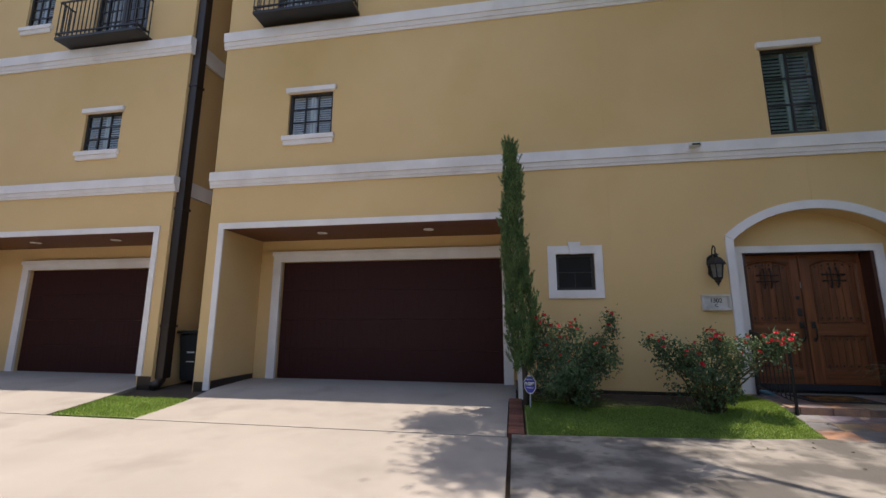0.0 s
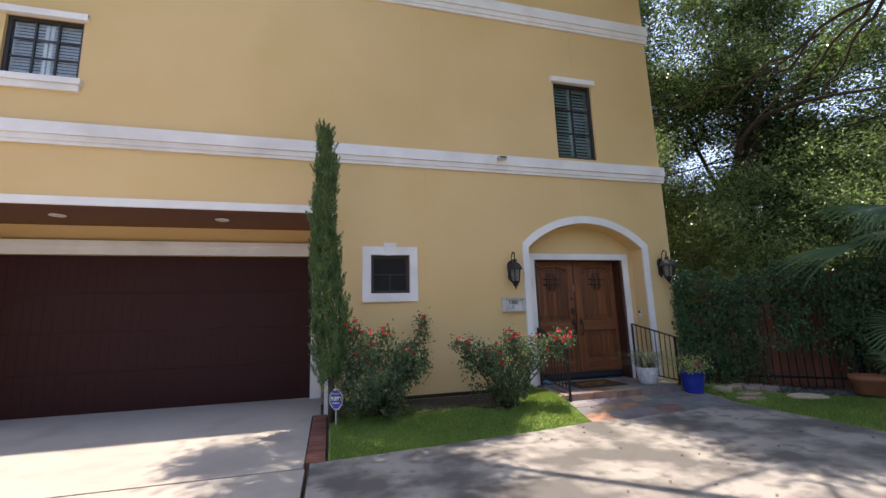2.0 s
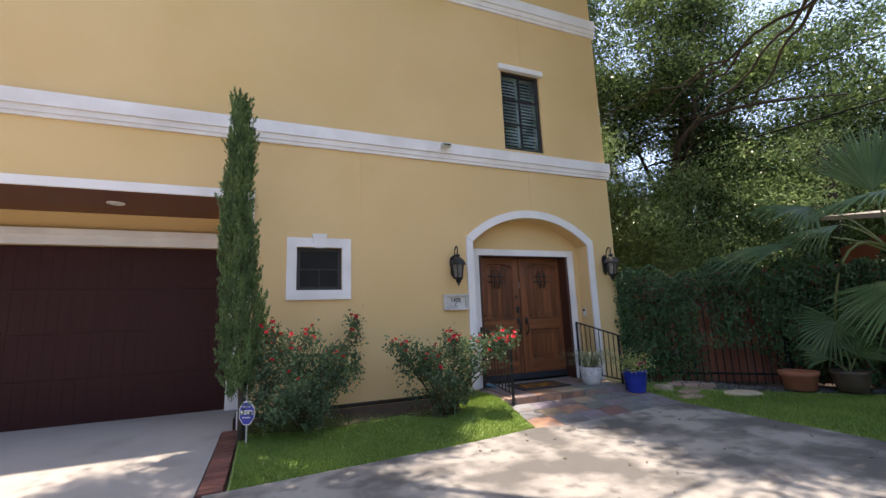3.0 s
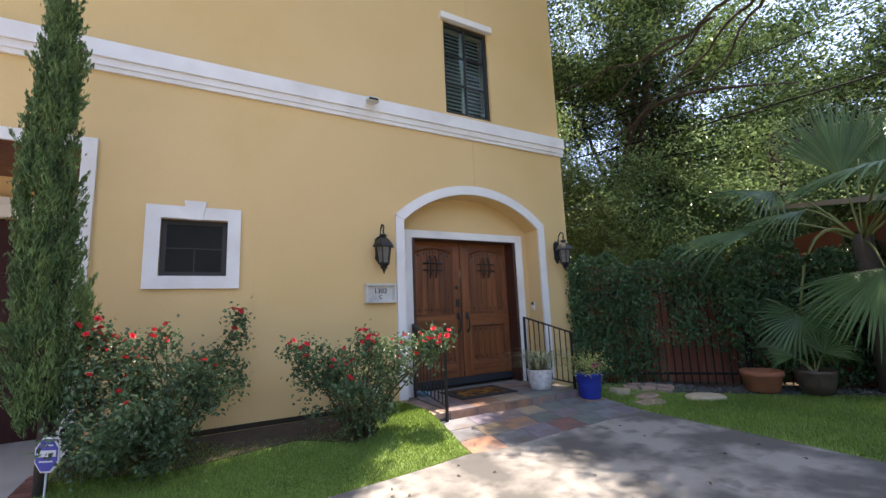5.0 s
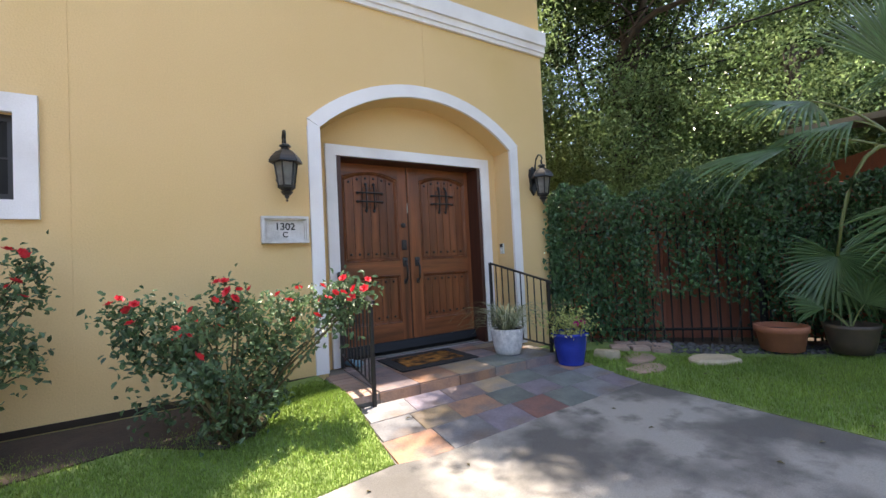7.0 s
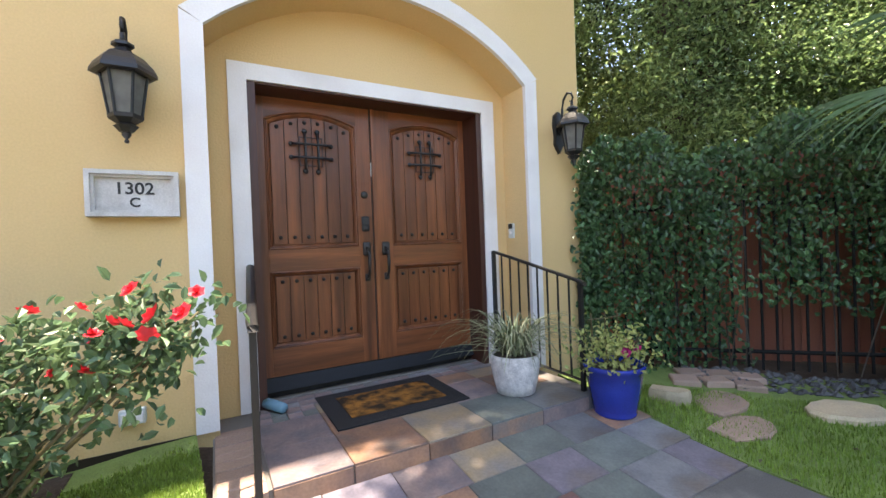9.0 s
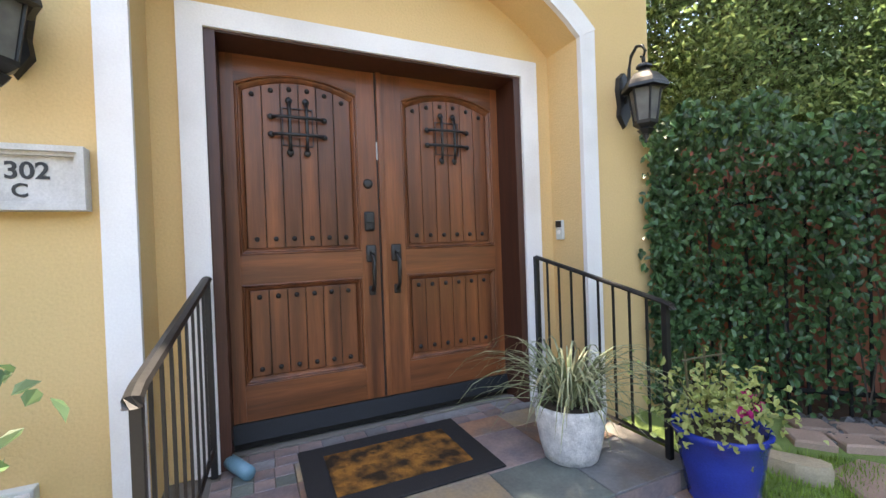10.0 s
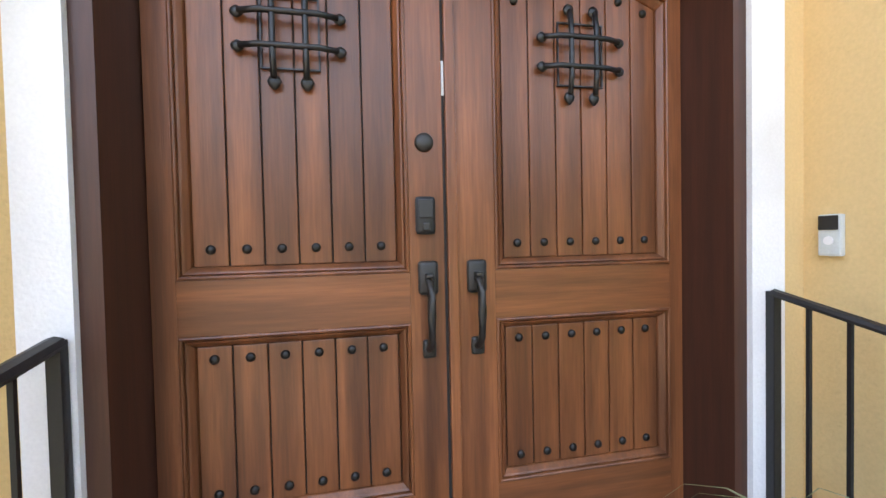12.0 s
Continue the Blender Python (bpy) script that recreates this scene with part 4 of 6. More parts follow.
tagged(new("shrubs", leaves("shrubs", centre, scatter(n), scatter(n) + np.array([0, 0, 1.0]), 0.074 * rng.uniform(0.6, 1.4, n), 0.042, LITSHRUBLEAF)), "dense green shrubs behind the garden fence", "shrubs", kind="stuff")
# far woods
n = 34000
a = rng.uniform(0, 2 * np.pi, n)
r = rng.uniform(34, 48, n)
h = rng.uniform(0, 1, n) ** 0.8 * (10.5 + 2.5 * np.sin(a * 17) + 1.5 * np.sin(a * 41))
centre = np.stack([r * np.cos(a), 2 + r * np.sin(a), h], 1)
tagged(new("far_woods", leaves("far_woods", centre, scatter(n), scatter(n) + np.array([0, 0, 0.8]), 1.3, 0.9, OAKLEAF)), "distant belt of green trees round the block", "woods", kind="stuff")

# slim cypress
cyp = thing("cypress", (0.26, 5.44, 0.1), "tall slim Italian cypress with dense upright foliage", "tree")
bm = bmesh.new()
tube(bm, [(0.30, 5.45, 0.05), (0.29, 5.45, 0.6), (0.24, 5.44, 2.0), (0.18, 5.42, 3.6)], [0.045, 0.04, 0.03, 0.01], 8)
part("trunk", bm, BARK, cyp, smooth=True)
m, per = 620, 60
h = rng.uniform(0, 1, m) ** 0.95
ang = rng.uniform(0, 2 * np.pi, m)
prof = np.interp(h, [0, 0.05, 0.14, 0.27, 0.38, 0.5, 0.65, 0.82, 0.93, 1], [0.12, 0.21, 0.27, 0.25, 0.21, 0.175, 0.145, 0.115, 0.08, 0.012]) * rng.uniform(0.55, 1.04, m)
out = np.stack([np.cos(ang), np.sin(ang), np.zeros(m)], 1)
foot = np.stack([0.27 - 0.15 * h + 0.03 * np.sin(h * 9), np.full(m, 5.44), 0.60 + h * 3.52], 1) + out * (prof * 0.8)[:, None]
way = unit(out * 0.32 + np.array([0, 0, 1]) + rng.normal(size=(m, 3)) * 0.13)
reach = rng.uniform(0.12, 0.30, m)
n = m * per
t = rng.uniform(0, 1, n)
centre = np.repeat(foot, per, 0) + np.repeat(way * reach[:, None], per, 0) * t[:, None] + rng.normal(size=(n, 3)) * (0.030 * (1.15 - t))[:, None]
along = np.repeat(way, per, 0) + rng.normal(size=(n, 3)) * 0.32
part("foliage", leaves("foliage", centre, along, np.repeat(out, per, 0) + rng.normal(size=(n, 3)) * 0.5, 0.05 * rng.uniform(0.6, 1.4, n), 0.013, CYPLEAF), None, cyp)

# rose bushes
def bloom_mesh(r, mat, name="bloom"):
    verts, faces = [], []
    for ring, (m, tilt, sc) in enumerate(((6, 0.35, 1.0), (5, 0.9, 0.75), (4, 1.3, 0.5))):
        for k in range(m):
            a = 2 * math.pi * (k + 0.37 * ring) / m
            d, s = Vector((math.cos(a), math.sin(a), 0)), Vector((-math.sin(a), math.cos(a), 0))
            up = Vector((0, 0, 1))
            tip = (d * math.cos(tilt) + up * math.sin(tilt)) * r * sc
            mid = tip * 0.62
            b = len(verts)
            verts += [(0, 0, 0), tuple(mid + s * r * 0.42 * sc), tuple(tip), tuple(mid - s * r * 0.42 * sc)]
            faces += [(b, b + 1, b + 2), (b, b + 2, b + 3)]
    return raw(name, verts, faces, mat)


BLOOM = bloom_mesh(0.036, REDROSE)
PINK = bloom_mesh(0.036, MAGENTA)


def rose_bush(at, lobes, n_leaves, blooms, label, seed):
    bush = thing("rose_bush", at, label, "bush", "rose bushes by the wall")
    rr = random.Random(seed)
    tips, cs = [], []
    for (cx, cy, cz), r, count in lobes:
        for _ in range(count):
            d = Vector((rr.gauss(0, 1), rr.gauss(0, 1), rr.gauss(0, 1))).normalized() * r * rr.uniform(0.3, 1) ** 0.5
            p = Vector((cx, cy, cz)) + Vector((d.x, d.y * 0.85, d.z * 0.95))
            p.y = min(p.y, 6.12)
            p.z = max(p.z, at[2] + 0.12)
            cs.append(p)
        for _ in range(max(2, count // 5)):
            p = rr.choice(cs[-count:])
            a = Vector(at) + Vector((rr.uniform(-0.12, 0.12), rr.uniform(-0.1, 0.1), 0))
            mid = a.lerp(p, 0.5) + Vector((rr.uniform(-0.08, 0.08), rr.uniform(-0.08, 0.08), 0.08))
            bm = bmesh.new()
            tube(bm, [a, mid, p], [0.011, 0.008, 0.004], 5)
            part("cane", bm, CANE, bush, smooth=True)
    per = n_leaves // len(cs)
    arr = np.array([tuple(c) for c in cs])
    n = len(arr) * per
    centre = np.repeat(arr, per, 0) + rng.normal(size=(n, 3)) * 0.058
    centre[:, 1] = np.minimum(centre[:, 1], 6.17)
    part("leaves", leaves("leaves", centre, scatter(n) + np.array([0, 0, -0.25]), scatter(n) + np.array([0, -0.3, 1.2]), 0.045 * rng.uniform(0.6, 1.35, n), 0.028, ROSELEAF, 0.18, True), None, bush)
    order = sorted(cs, key=lambda p: p.z + rr.uniform(0, 0.55) - p.y * 0.25, reverse=True)
    for p in order[:blooms]:
        ob = part("bloom", BLOOM, None, bush, "red rose bloom")
        sc = rr.uniform(0.75, 1.25)
        ob.matrix_basis = Matrix.Translation(p + Vector((0, -0.07, 0.07))) @ Euler((rr.uniform(0.2, 1.1), rr.uniform(-0.5, 0.5), rr.uniform(0, 6))).to_matrix().to_4x4() @ Matrix.Scale(sc, 4)
    return bush


rose_bush((1.05, 5.6, 0.13), [((0.72, 5.42, 0.93), 0.33, 46), ((1.12, 5.5, 0.72), 0.38, 54), ((1.45, 5.75, 0.82), 0.28, 30), ((1.6, 5.86, 1.18), 0.09, 5), ((1.62, 5.85, 1.42), 0.07, 4), ((0.55, 5.4, 1.28), 0.12, 7), ((1.02, 5.45, 1.2), 0.10, 6), ((0.95, 5.2, 0.42), 0.28, 26), ((0.62, 5.3, 0.5), 0.25, 20), ((0.68, 5.12, 0.5), 0.16, 10), ((0.85, 5.05, 0.62), 0.2, 12)], 7400, 40,
          "large rose bush with dark leaves and scattered red blooms", 3)
rose_bush((2.78, 5.45, 0.12), [((2.35, 5.5, 0.85), 0.27, 32), ((2.72, 5.25, 0.76), 0.33, 50), ((2.18, 5.6, 1.02), 0.11, 7), ((3.52, 5.02, 1.08), 0.10, 6), ((3.12, 5.22, 0.88), 0.25, 26), ((3.42, 5.1, 0.98), 0.16, 14), ((2.75, 5.1, 1.05), 0.13, 10), ((2.8, 5.35, 0.42), 0.26, 24), ((2.45, 5.42, 0.52), 0.24, 12), ((3.08, 5.25, 0.55), 0.2, 9)], 5200, 38,
          "spreading rose bush with red blooms beside the porch", 8)

# ---- fan palms ----
def fan_frond(name, palm, stem, axis, face, blade, n_rays=30, span=2.4, droop=0.3, thick=0.02):
    """A bowed stem through the points and a pleated fan, joined to mid-length and split into drooping tips beyond."""
    a, m, b = (Vector(p) for p in stem)
    pts = [a * (1 - t) ** 2 + m * 2 * t * (1 - t) + b * t * t for t in [k / 8 for k in range(9)]]
    bm = bmesh.new()
    tube(bm, pts, [thick * (1.25 - 0.075 * k) for k in range(9)], 7)
    frond = part(name, bm, PALMSTEM, palm, smooth=True)
    ax = Vector(axis).normalized()
    side = ax.cross(Vector(face)).normalized()
    up = side.cross(ax)
    half = math.tan(span / (n_rays - 1) / 2)
    verts, faces = [], []
    for k in range(n_rays):
        ang = span * (k / (n_rays - 1) - 0.5)
        ray = (ax * math.cos(ang) + side * math.sin(ang)).normalized()
        across = (side * math.cos(ang) - ax * math.sin(ang)).normalized()
        length = blade * (0.74 + 0.26 * math.cos(ang * 0.8)) * rnd.uniform(0.9, 1.06)
        sway = rnd.uniform(-0.06, 0.06)
        tip_drop = rnd.uniform(0.7, 1.35)
        prev = None
        for t in (0.02, 0.2, 0.4, 0.55, 0.7, 0.85, 1.0):
            over = max(0.0, t - 0.5)
            p = b + ray * length * t + across * sway * over * length - Vector((0, 0, 1)) * blade * droop * (1.1 * over ** 2 * tip_drop + 0.12 * t * t) - up * 0.10 * blade * math.sin(ang) ** 2 * t
            q = half * length * (t if t <= 0.55 else 0.55 * ((1.0 - t) / 0.45) ** 0.8) + 0.0012
            i = len(verts)
            verts += [tuple(p - across * q - up * q * 0.35), tuple(p + up * q * 0.35), tuple(p + across * q - up * q * 0.35)]
            if prev is not None:
                faces += [(prev, prev + 1, i + 1, i), (prev + 1, prev + 2, i + 2, i + 1)]
            prev = i
    part("fan_blade", raw("fan_blade", verts, faces, PALMLEAF), None, frond)


PC = Vector((9.28, 3.22, 2.12))
palm = thing("fan_palm", (9.3, 3.2, 0.08), "fan palm with broad split fronds on long arching stems", "palm")
bm = bmesh.new()
tube(bm, [(9.32, 3.18, 0.0), (9.32, 3.19, 0.6), (9.30, 3.2, 1.3), (9.28, 3.22, 2.2)], [0.17, 0.15, 0.14, 0.11], 12)
part("trunk", bm, BARK, palm, smooth=True)
TO_DRIVE = (-0.75, -0.62, 0.2)
for hub, axis, face, bl, span, drop in (((9.2, 3.3, 3.08), (-0.08, 0.02, 1.0), TO_DRIVE, 1.2, 1.7, 0.12), ((9.55, 3.0, 2.95), (0.35, -0.35, 0.9), TO_DRIVE, 1.2, 2.4, 0.15), ((9.45, 3.15, 3.3), (0.25, 0.1, 0.9), TO_DRIVE, 1.0, 1.6, 0.15),
                                        ((8.92, 3.66, 2.62), (-0.76, 0.64, -0.10), (-0.05, -0.22, 0.97), 0.95, 1.7, 0.8), ((8.52, 4.05, 2.42), (-0.73, 0.66, -0.14), (-0.12, -0.3, 0.94), 1.4, 1.1, 0.6),
                                        ((9.28, 4.12, 3.06), (-0.74, 0.66, 0.16), (-0.2, -0.35, 0.9), 1.1, 2.6, 0.8), ((8.46, 2.84, 1.68), (-0.55, 0.18, -0.82), (-0.75, -0.55, 0.35), 1.08, 1.9, 0.25),
                                        ((7.3, 2.3, 2.65), (-1.0, 0.05, -0.1), (0, 0, 1), 1.15, 2.4, 0.5), ((9.9, 2.9, 2.8), (1.0, 0.2, 0.2), (0, 0, 1), 1.2, 2.5, 0.5),
                                        ((9.3, 2.2, 2.7), (0.1, -1.0, 0.1), (0, 0, 1), 1.2, 2.5, 0.5), ((8.5, 2.3, 2.6), (-0.7, -0.7, 0.0), (0, 0, 1), 1.2, 2.5, 0.5)):
    way = Vector(hub) - PC
    fan_frond("frond", palm, (PC - Vector((0, 0, 0.05)), PC + way * 0.5 + Vector((0, 0, 0.22 * way.length)), hub), axis, face, bl, 30, span, drop, 0.015)
# an old frond that hangs before the pots on a yellowed stem
fan_frond("frond", palm, (PC, (8.72, 3.62, 2.75), (8.60, 3.80, 1.12)), (0.02, -0.05, -1.0), (-0.72, -0.68, 0.12), 0.72, 38, 4.6, 0.22, 0.022)

# ---- garage doors ----
def garage_door(x0, x1, z1, label):
    """Sectional door with upright boards in four sections."""
    door = thing("garage_door", ((x0 + x1) / 2, 7.6, 0.11), label, "garage door", "garage doors")
    n = 4
    for i in range(n):
        a, b = 0.11 + (z1 - 0.11) * i / n, 0.11 + (z1 - 0.11) * (i + 1) / n - 0.003
        bm = bmesh.new()
        m = round((x1 - x0) / 0.136)
        w = (x1 - x0) / m
        box(bm, x0, x1, 7.60, 7.64, a, b)
        for k in range(m):
            box(bm, x0 + k * w + 0.0012, x0 + (k + 1) * w - 0.0012, 7.597, 7.602, a + 0.002, b - 0.002)
        part("section", bm, GARAGE, door)
    boxpart("bottom_seal", door, BLACK, x0, x1, 7.595, 7.645, 0.085, 0.11, 0.0)


garage_door(-4.97, -0.07, 2.64, "closed dark red-brown sectional garage door with boarded face")
garage_door(-11.88, -7.2, 2.58, "closed dark brown garage door of the neighbouring house")


def downlight(x, y):
    d = thing("recessed_light", (x, y, 3.128), "white recessed downlight in the soffit", "ceiling light", "soffit downlights")
    bm = bmesh.new()
    lathe(bm, [(0.105, 0.0), (0.105, -0.006), (0.098, -0.010), (0.08, -0.006), (0.075, 0.03), (0.07, 0.03)], (x, y, 3.128), 24)
    part("ring", bm, WHITE, d, smooth=True)
    bm = bmesh.new()
    lathe(bm, [(0.07, 0.0), (0.05, -0.012), (0.01, -0.016)], (x, y, 3.128), 20)
    part("lens", bm, SHUTTER, d, smooth=True)


for x in (-3.71, -1.47, -8.7, -10.9):
    downlight(x, 6.82)

# ---- windows ----
def pane(parent, x0, x1, z0, z1, y):
    bm = bmesh.new()
    box(bm, x0, x1, y, y + 0.005, z0, z1)
    ob = part("pane", bm, GLASS, parent, "clear window glass")
    ob.visible_shadow = False
    return ob


def window(name, x0, x1, z0, z1, cols, rows, label, shutters=True, white_sill=True, head=True, y=F + 0.05, louvre=0.055, tilt=0.003, blind=None):
    w = tagged(new(name), label, "window", kind="structure")
    w.matrix_basis = Matrix.Translation(((x0 + x1) / 2, y, z0))
    bm = bmesh.new()
    rect_frame(bm, x0, x1, z0, z1, 0.05, y, y + 0.07)
    part("window_frame", bm, BRONZE, w, "dark bronze frame")
    cw, ch = (x1 - x0 - 0.1) / cols, (z1 - z0 - 0.1) / rows
    for i in range(1, cols):
        boxpart("muntin", w, BRONZE, x0 + 0.05 + i * cw - 0.011, x0 + 0.05 + i * cw + 0.011, y + 0.012, y + 0.05, z0 + 0.05, z1 - 0.05, 0.0)
    for k in range(1, rows):
        boxpart("muntin", w, BRONZE, x0 + 0.05, x1 - 0.05, y + 0.014, y + 0.048, z0 + 0.05 + k * ch - 0.011, z0 + 0.05 + k * ch + 0.011, 0.0)
    for i in range(cols):
        for k in range(rows):
            pane(w, x0 + 0.05 + i * cw + 0.004, x0 + 0.05 + (i + 1) * cw - 0.004, z0 + 0.05 + k * ch + 0.004, z0 + 0.05 + (k + 1) * ch - 0.004, y + 0.03)
    if white_sill:
        bm = bmesh.new()
        box(bm, x0 - 0.09, x1 + 0.07, F - 0.075, F + 0.05, z0 - 0.09, z0 + 0.004, 0.006)
        box(bm, x0 - 0.065, x1 + 0.045, F - 0.045, F + 0.02, z0 - 0.19, z0 - 0.09, 0.006)
        part("window_sill", bm, WHITE, w, "white stucco sill")
    if head:
        boxpart("lintel", w, WHITE, x0 - 0.06, x1 + 0.06, F - 0.06, F + 0.02, z1 - 0.004, z1 + 0.10, 0.006, "white stucco lintel")
    if shutters:
        bm = bmesh.new()
        yy = y + 0.075
        halves = ((x0, (x0 + x1) / 2), ((x0 + x1) / 2, x1))
        for a, b in halves:
            rect_frame(bm, a + 0.01, b - 0.01, z0 + 0.01, z1 - 0.01, 0.045, yy, yy + 0.03)
            z = z0 + 0.09
            while z < z1 - 0.09:
                v = [bm.verts.new(p) for p in ((a + 0.05, yy + 0.03, z + tilt), (b - 0.05, yy + 0.03, z + tilt), (b - 0.05, yy - 0.012, z - tilt), (a + 0.05, yy - 0.012, z - tilt))]
                bm.faces.new(v)
                z += louvre
        part("shutters", bm, blind or SHUTTER, w, "pale plantation shutters behind the glass")
    # Near-black sheet behind the glass, painted to pass for an unlit room.
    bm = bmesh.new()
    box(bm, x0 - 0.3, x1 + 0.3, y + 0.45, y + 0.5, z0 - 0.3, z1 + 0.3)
    part("dark_room", bm, DARK, w, "near-black sheet standing in for the unlit room behind the window")
    return w


window("window_1", -4.29, -3.34, 5.0, 5.95, 3, 3, "small nine-pane window with white shutters and sill", tilt=0.03, louvre=0.05, blind=BLIND)
window("window_2", -9.27, -8.31, 5.0, 5.93, 3, 3, "small nine-pane window of the neighbouring house", tilt=0.027)
window("window_3", 4.43, 5.28, 4.40, 5.96, 2, 3, "tall casement window with slatted shutters inside", white_sill=False, louvre=0.065, tilt=0.029, blind=GREENSHUTTER)
window("window_4", -11.5, -10.72, 8.36, 9.74, 3, 5, "upper window with small panes and white sill")
w5 = window("window_5", 0.88, 1.51, 1.85, 2.47, 1, 2, "small dark window in a wide white surround", shutters=False, white_sill=False, head=False)
boxpart("insect_screen", w5, SCREEN, 0.93, 1.46, F + 0.056, F + 0.059, 1.90, 2.42, 0.0, "dark insect screen over the glass")
boxpart("sash_bar", w5, BRONZE, 0.93, 1.46, F + 0.051, F + 0.0555, 2.15, 2.162, 0.0)
boxpart("sash_bar", w5, BRONZE, 1.19, 1.20, F + 0.051, F + 0.0555, 1.90, 2.148, 0.0)
bm = bmesh.new()
holed(bm, 0.745, 1.64, 1.715, 2.605, F - 0.04, F + 0.003, [(0.88, 1.51, 1.85, 2.47)])
v = [[bm.verts.new((x, yy, z)) for x, z in ((1.125, 2.46), (1.255, 2.46), (1.295, 2.665), (1.085, 2.665))] for yy in (F - 0.062, F + 0.002)]
bm.faces.new(v[0])
for k in range(4):
    bm.faces.new((v[0][k], v[1][k], v[1][(k + 1) % 4], v[0][(k + 1) % 4]))
part("surround", bm, WHITE, w5, "white stucco surround with a keystone")


def french_balcony(name, x0, x1, b0, b1, label):
    """Tall glazed doors behind a shallow iron balcony."""
    w = tagged(new(name), "tall dark glazed balcony doors", "door", kind="structure")
    w.matrix_basis = Matrix.Translation(((x0 + x1) / 2, F + 0.1, 7.66))
    bm = bmesh.new()
    rect_frame(bm, x0, x1, 7.66, 9.9, 0.07, F + 0.08, F + 0.16)
    box(bm, (x0 + x1) / 2 - 0.07, (x0 + x1) / 2 + 0.07, F + 0.081, F + 0.159, 7.73, 9.83)
    part("door_frame", bm, BRONZE, w)
    for a, b in ((x0 + 0.07, (x0 + x1) / 2 - 0.07), ((x0 + x1) / 2 + 0.07, x1 - 0.07)):
        pane(w, a, b, 7.73, 9.83, F + 0.12)
        for k in range(1, 3):
            boxpart("muntin", w, BRONZE, a + (b - a) * k / 3 - 0.01, a + (b - a) * k / 3 + 0.01, F + 0.1, F + 0.14, 7.73, 9.83, 0.0)
        for k in range(1, 7):
            boxpart("muntin", w, BRONZE, a, b, F + 0.102, F + 0.138, 7.73 + 0.3 * k - 0.01, 7.73 + 0.3 * k + 0.01, 0.0)
        bm = bmesh.new()
        for k in range(9):
            xx = a + (b - a) * (k + 0.5) / 9
            tube(bm, [(xx, F + 0.26 + 0.02 * (k % 2), 7.7), (xx, F + 0.26 + 0.02 * (k % 2), 9.85)], 0.03, 6)
        if a < (x0 + x1) / 2 - 0.2:
            part("curtain", bm, SHUTTER, w, "pale curtain behind the glass", True)
        else:
            bm.free()
    # Same near-black sheet, the room's shade given as its colour.
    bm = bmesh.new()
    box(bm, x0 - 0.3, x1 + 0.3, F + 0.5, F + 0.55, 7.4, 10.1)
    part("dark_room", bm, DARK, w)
    bal = thing("balcony", ((b0 + b1) / 2, F, 7.6), label, "balcony", "iron balconies")
    boxpart("floor_plate", bal, BLACK, b0, b1, F - 0.42, F - 0.002, 7.58, 7.64, 0.004)
    bm = bmesh.new()
    for z in (8.52, 7.72):
        box(bm, b0, b1, F - 0.42, F - 0.39, z, z + 0.03)
        box(bm, b0, b0 + 0.03, F - 0.39, F - 0.09, z, z + 0.03)
        box(bm, b1 - 0.03, b1, F - 0.39, F - 0.09, z, z + 0.03)
    part("rail", bm, BLACK, bal)
    nb = 19
    for k in range(nb + 1):
        xx = b0 + 0.015 + (b1 - b0 - 0.03) * k / nb
        boxpart("baluster", bal, BLACK, xx - 0.008, xx + 0.008, F - 0.413, F - 0.397, 7.64, 8.53, 0.0)
    for xx in (b0 + 0.015, b1 - 0.015):
        for k in range(3):
            yy = F - 0.3 + k * 0.1
            boxpart("baluster", bal, BLACK, xx - 0.008, xx + 0.008, yy - 0.008, yy + 0.008, 7.64, 8.53, 0.0)


french_balcony("door_balcony_1", -4.75, -3.1, -5.02, -2.85, "black iron balcony with upright balusters on the yellow wall")
french_balcony("door_balcony_2", -9.5, -8.0, -9.95, -7.8, "black iron balcony of the neighbouring house")

# downpipe and bin between the houses
pipe = thing("downpipe", (-6.62, 6.42, 0.2), "thick dark brown downpipe at the corner of the house", "downpipe")
bm = bmesh.new()
box(bm, -6.755, -6.57, 6.26, 6.46, 0.22, 10.9, 0.02)
part("pipe", bm, PIPE, pipe)
for z in (1.2, 3.6, 6.4, 9.2):
    boxpart("strap", pipe, PIPE, -6.758, -6.55, 6.245, 6.475, z, z + 0.05, 0.004)
bm = bmesh.new()
tube(bm, [(-6.66, 6.36, 0.3), (-6.66, 6.33, 0.2), (-6.64, 6.22, 0.13), (-6.62, 6.1, 0.11)], 0.085, 10)
part("shoe", bm, PIPE, pipe, smooth=True)
trash = thing("wheeled_bin", (-6.40, 7.0, 0.1), "black wheeled rubbish bin with a closed lid", "bin")
bm = bmesh.new()
v = [bm.verts.new(p) for p in ((-6.64, 6.75, 0.12), (-6.17, 6.75, 0.12), (-6.17, 7.22, 0.12), (-6.64, 7.22, 0.12), (-6.69, 6.68, 1.06), (-6.12, 6.68, 1.06), (-6.12, 7.3, 1.06), (-6.69, 7.3, 1.06))]
for q in ((3, 2, 1, 0), (4, 5, 6, 7), (0, 1, 5, 4), (1, 2, 6, 5), (2, 3, 7, 6), (3, 0, 4, 7)):
    bm.faces.new([v[i] for i in q])
bmesh.ops.bevel(bm, geom=list(bm.edges), offset=0.03, segments=2, affect="EDGES")
part("body", bm, RUBBER, trash)
boxpart("lid", trash, RUBBER, -6.72, -6.09, 6.64, 7.33, 1.065, 1.13, 0.025)
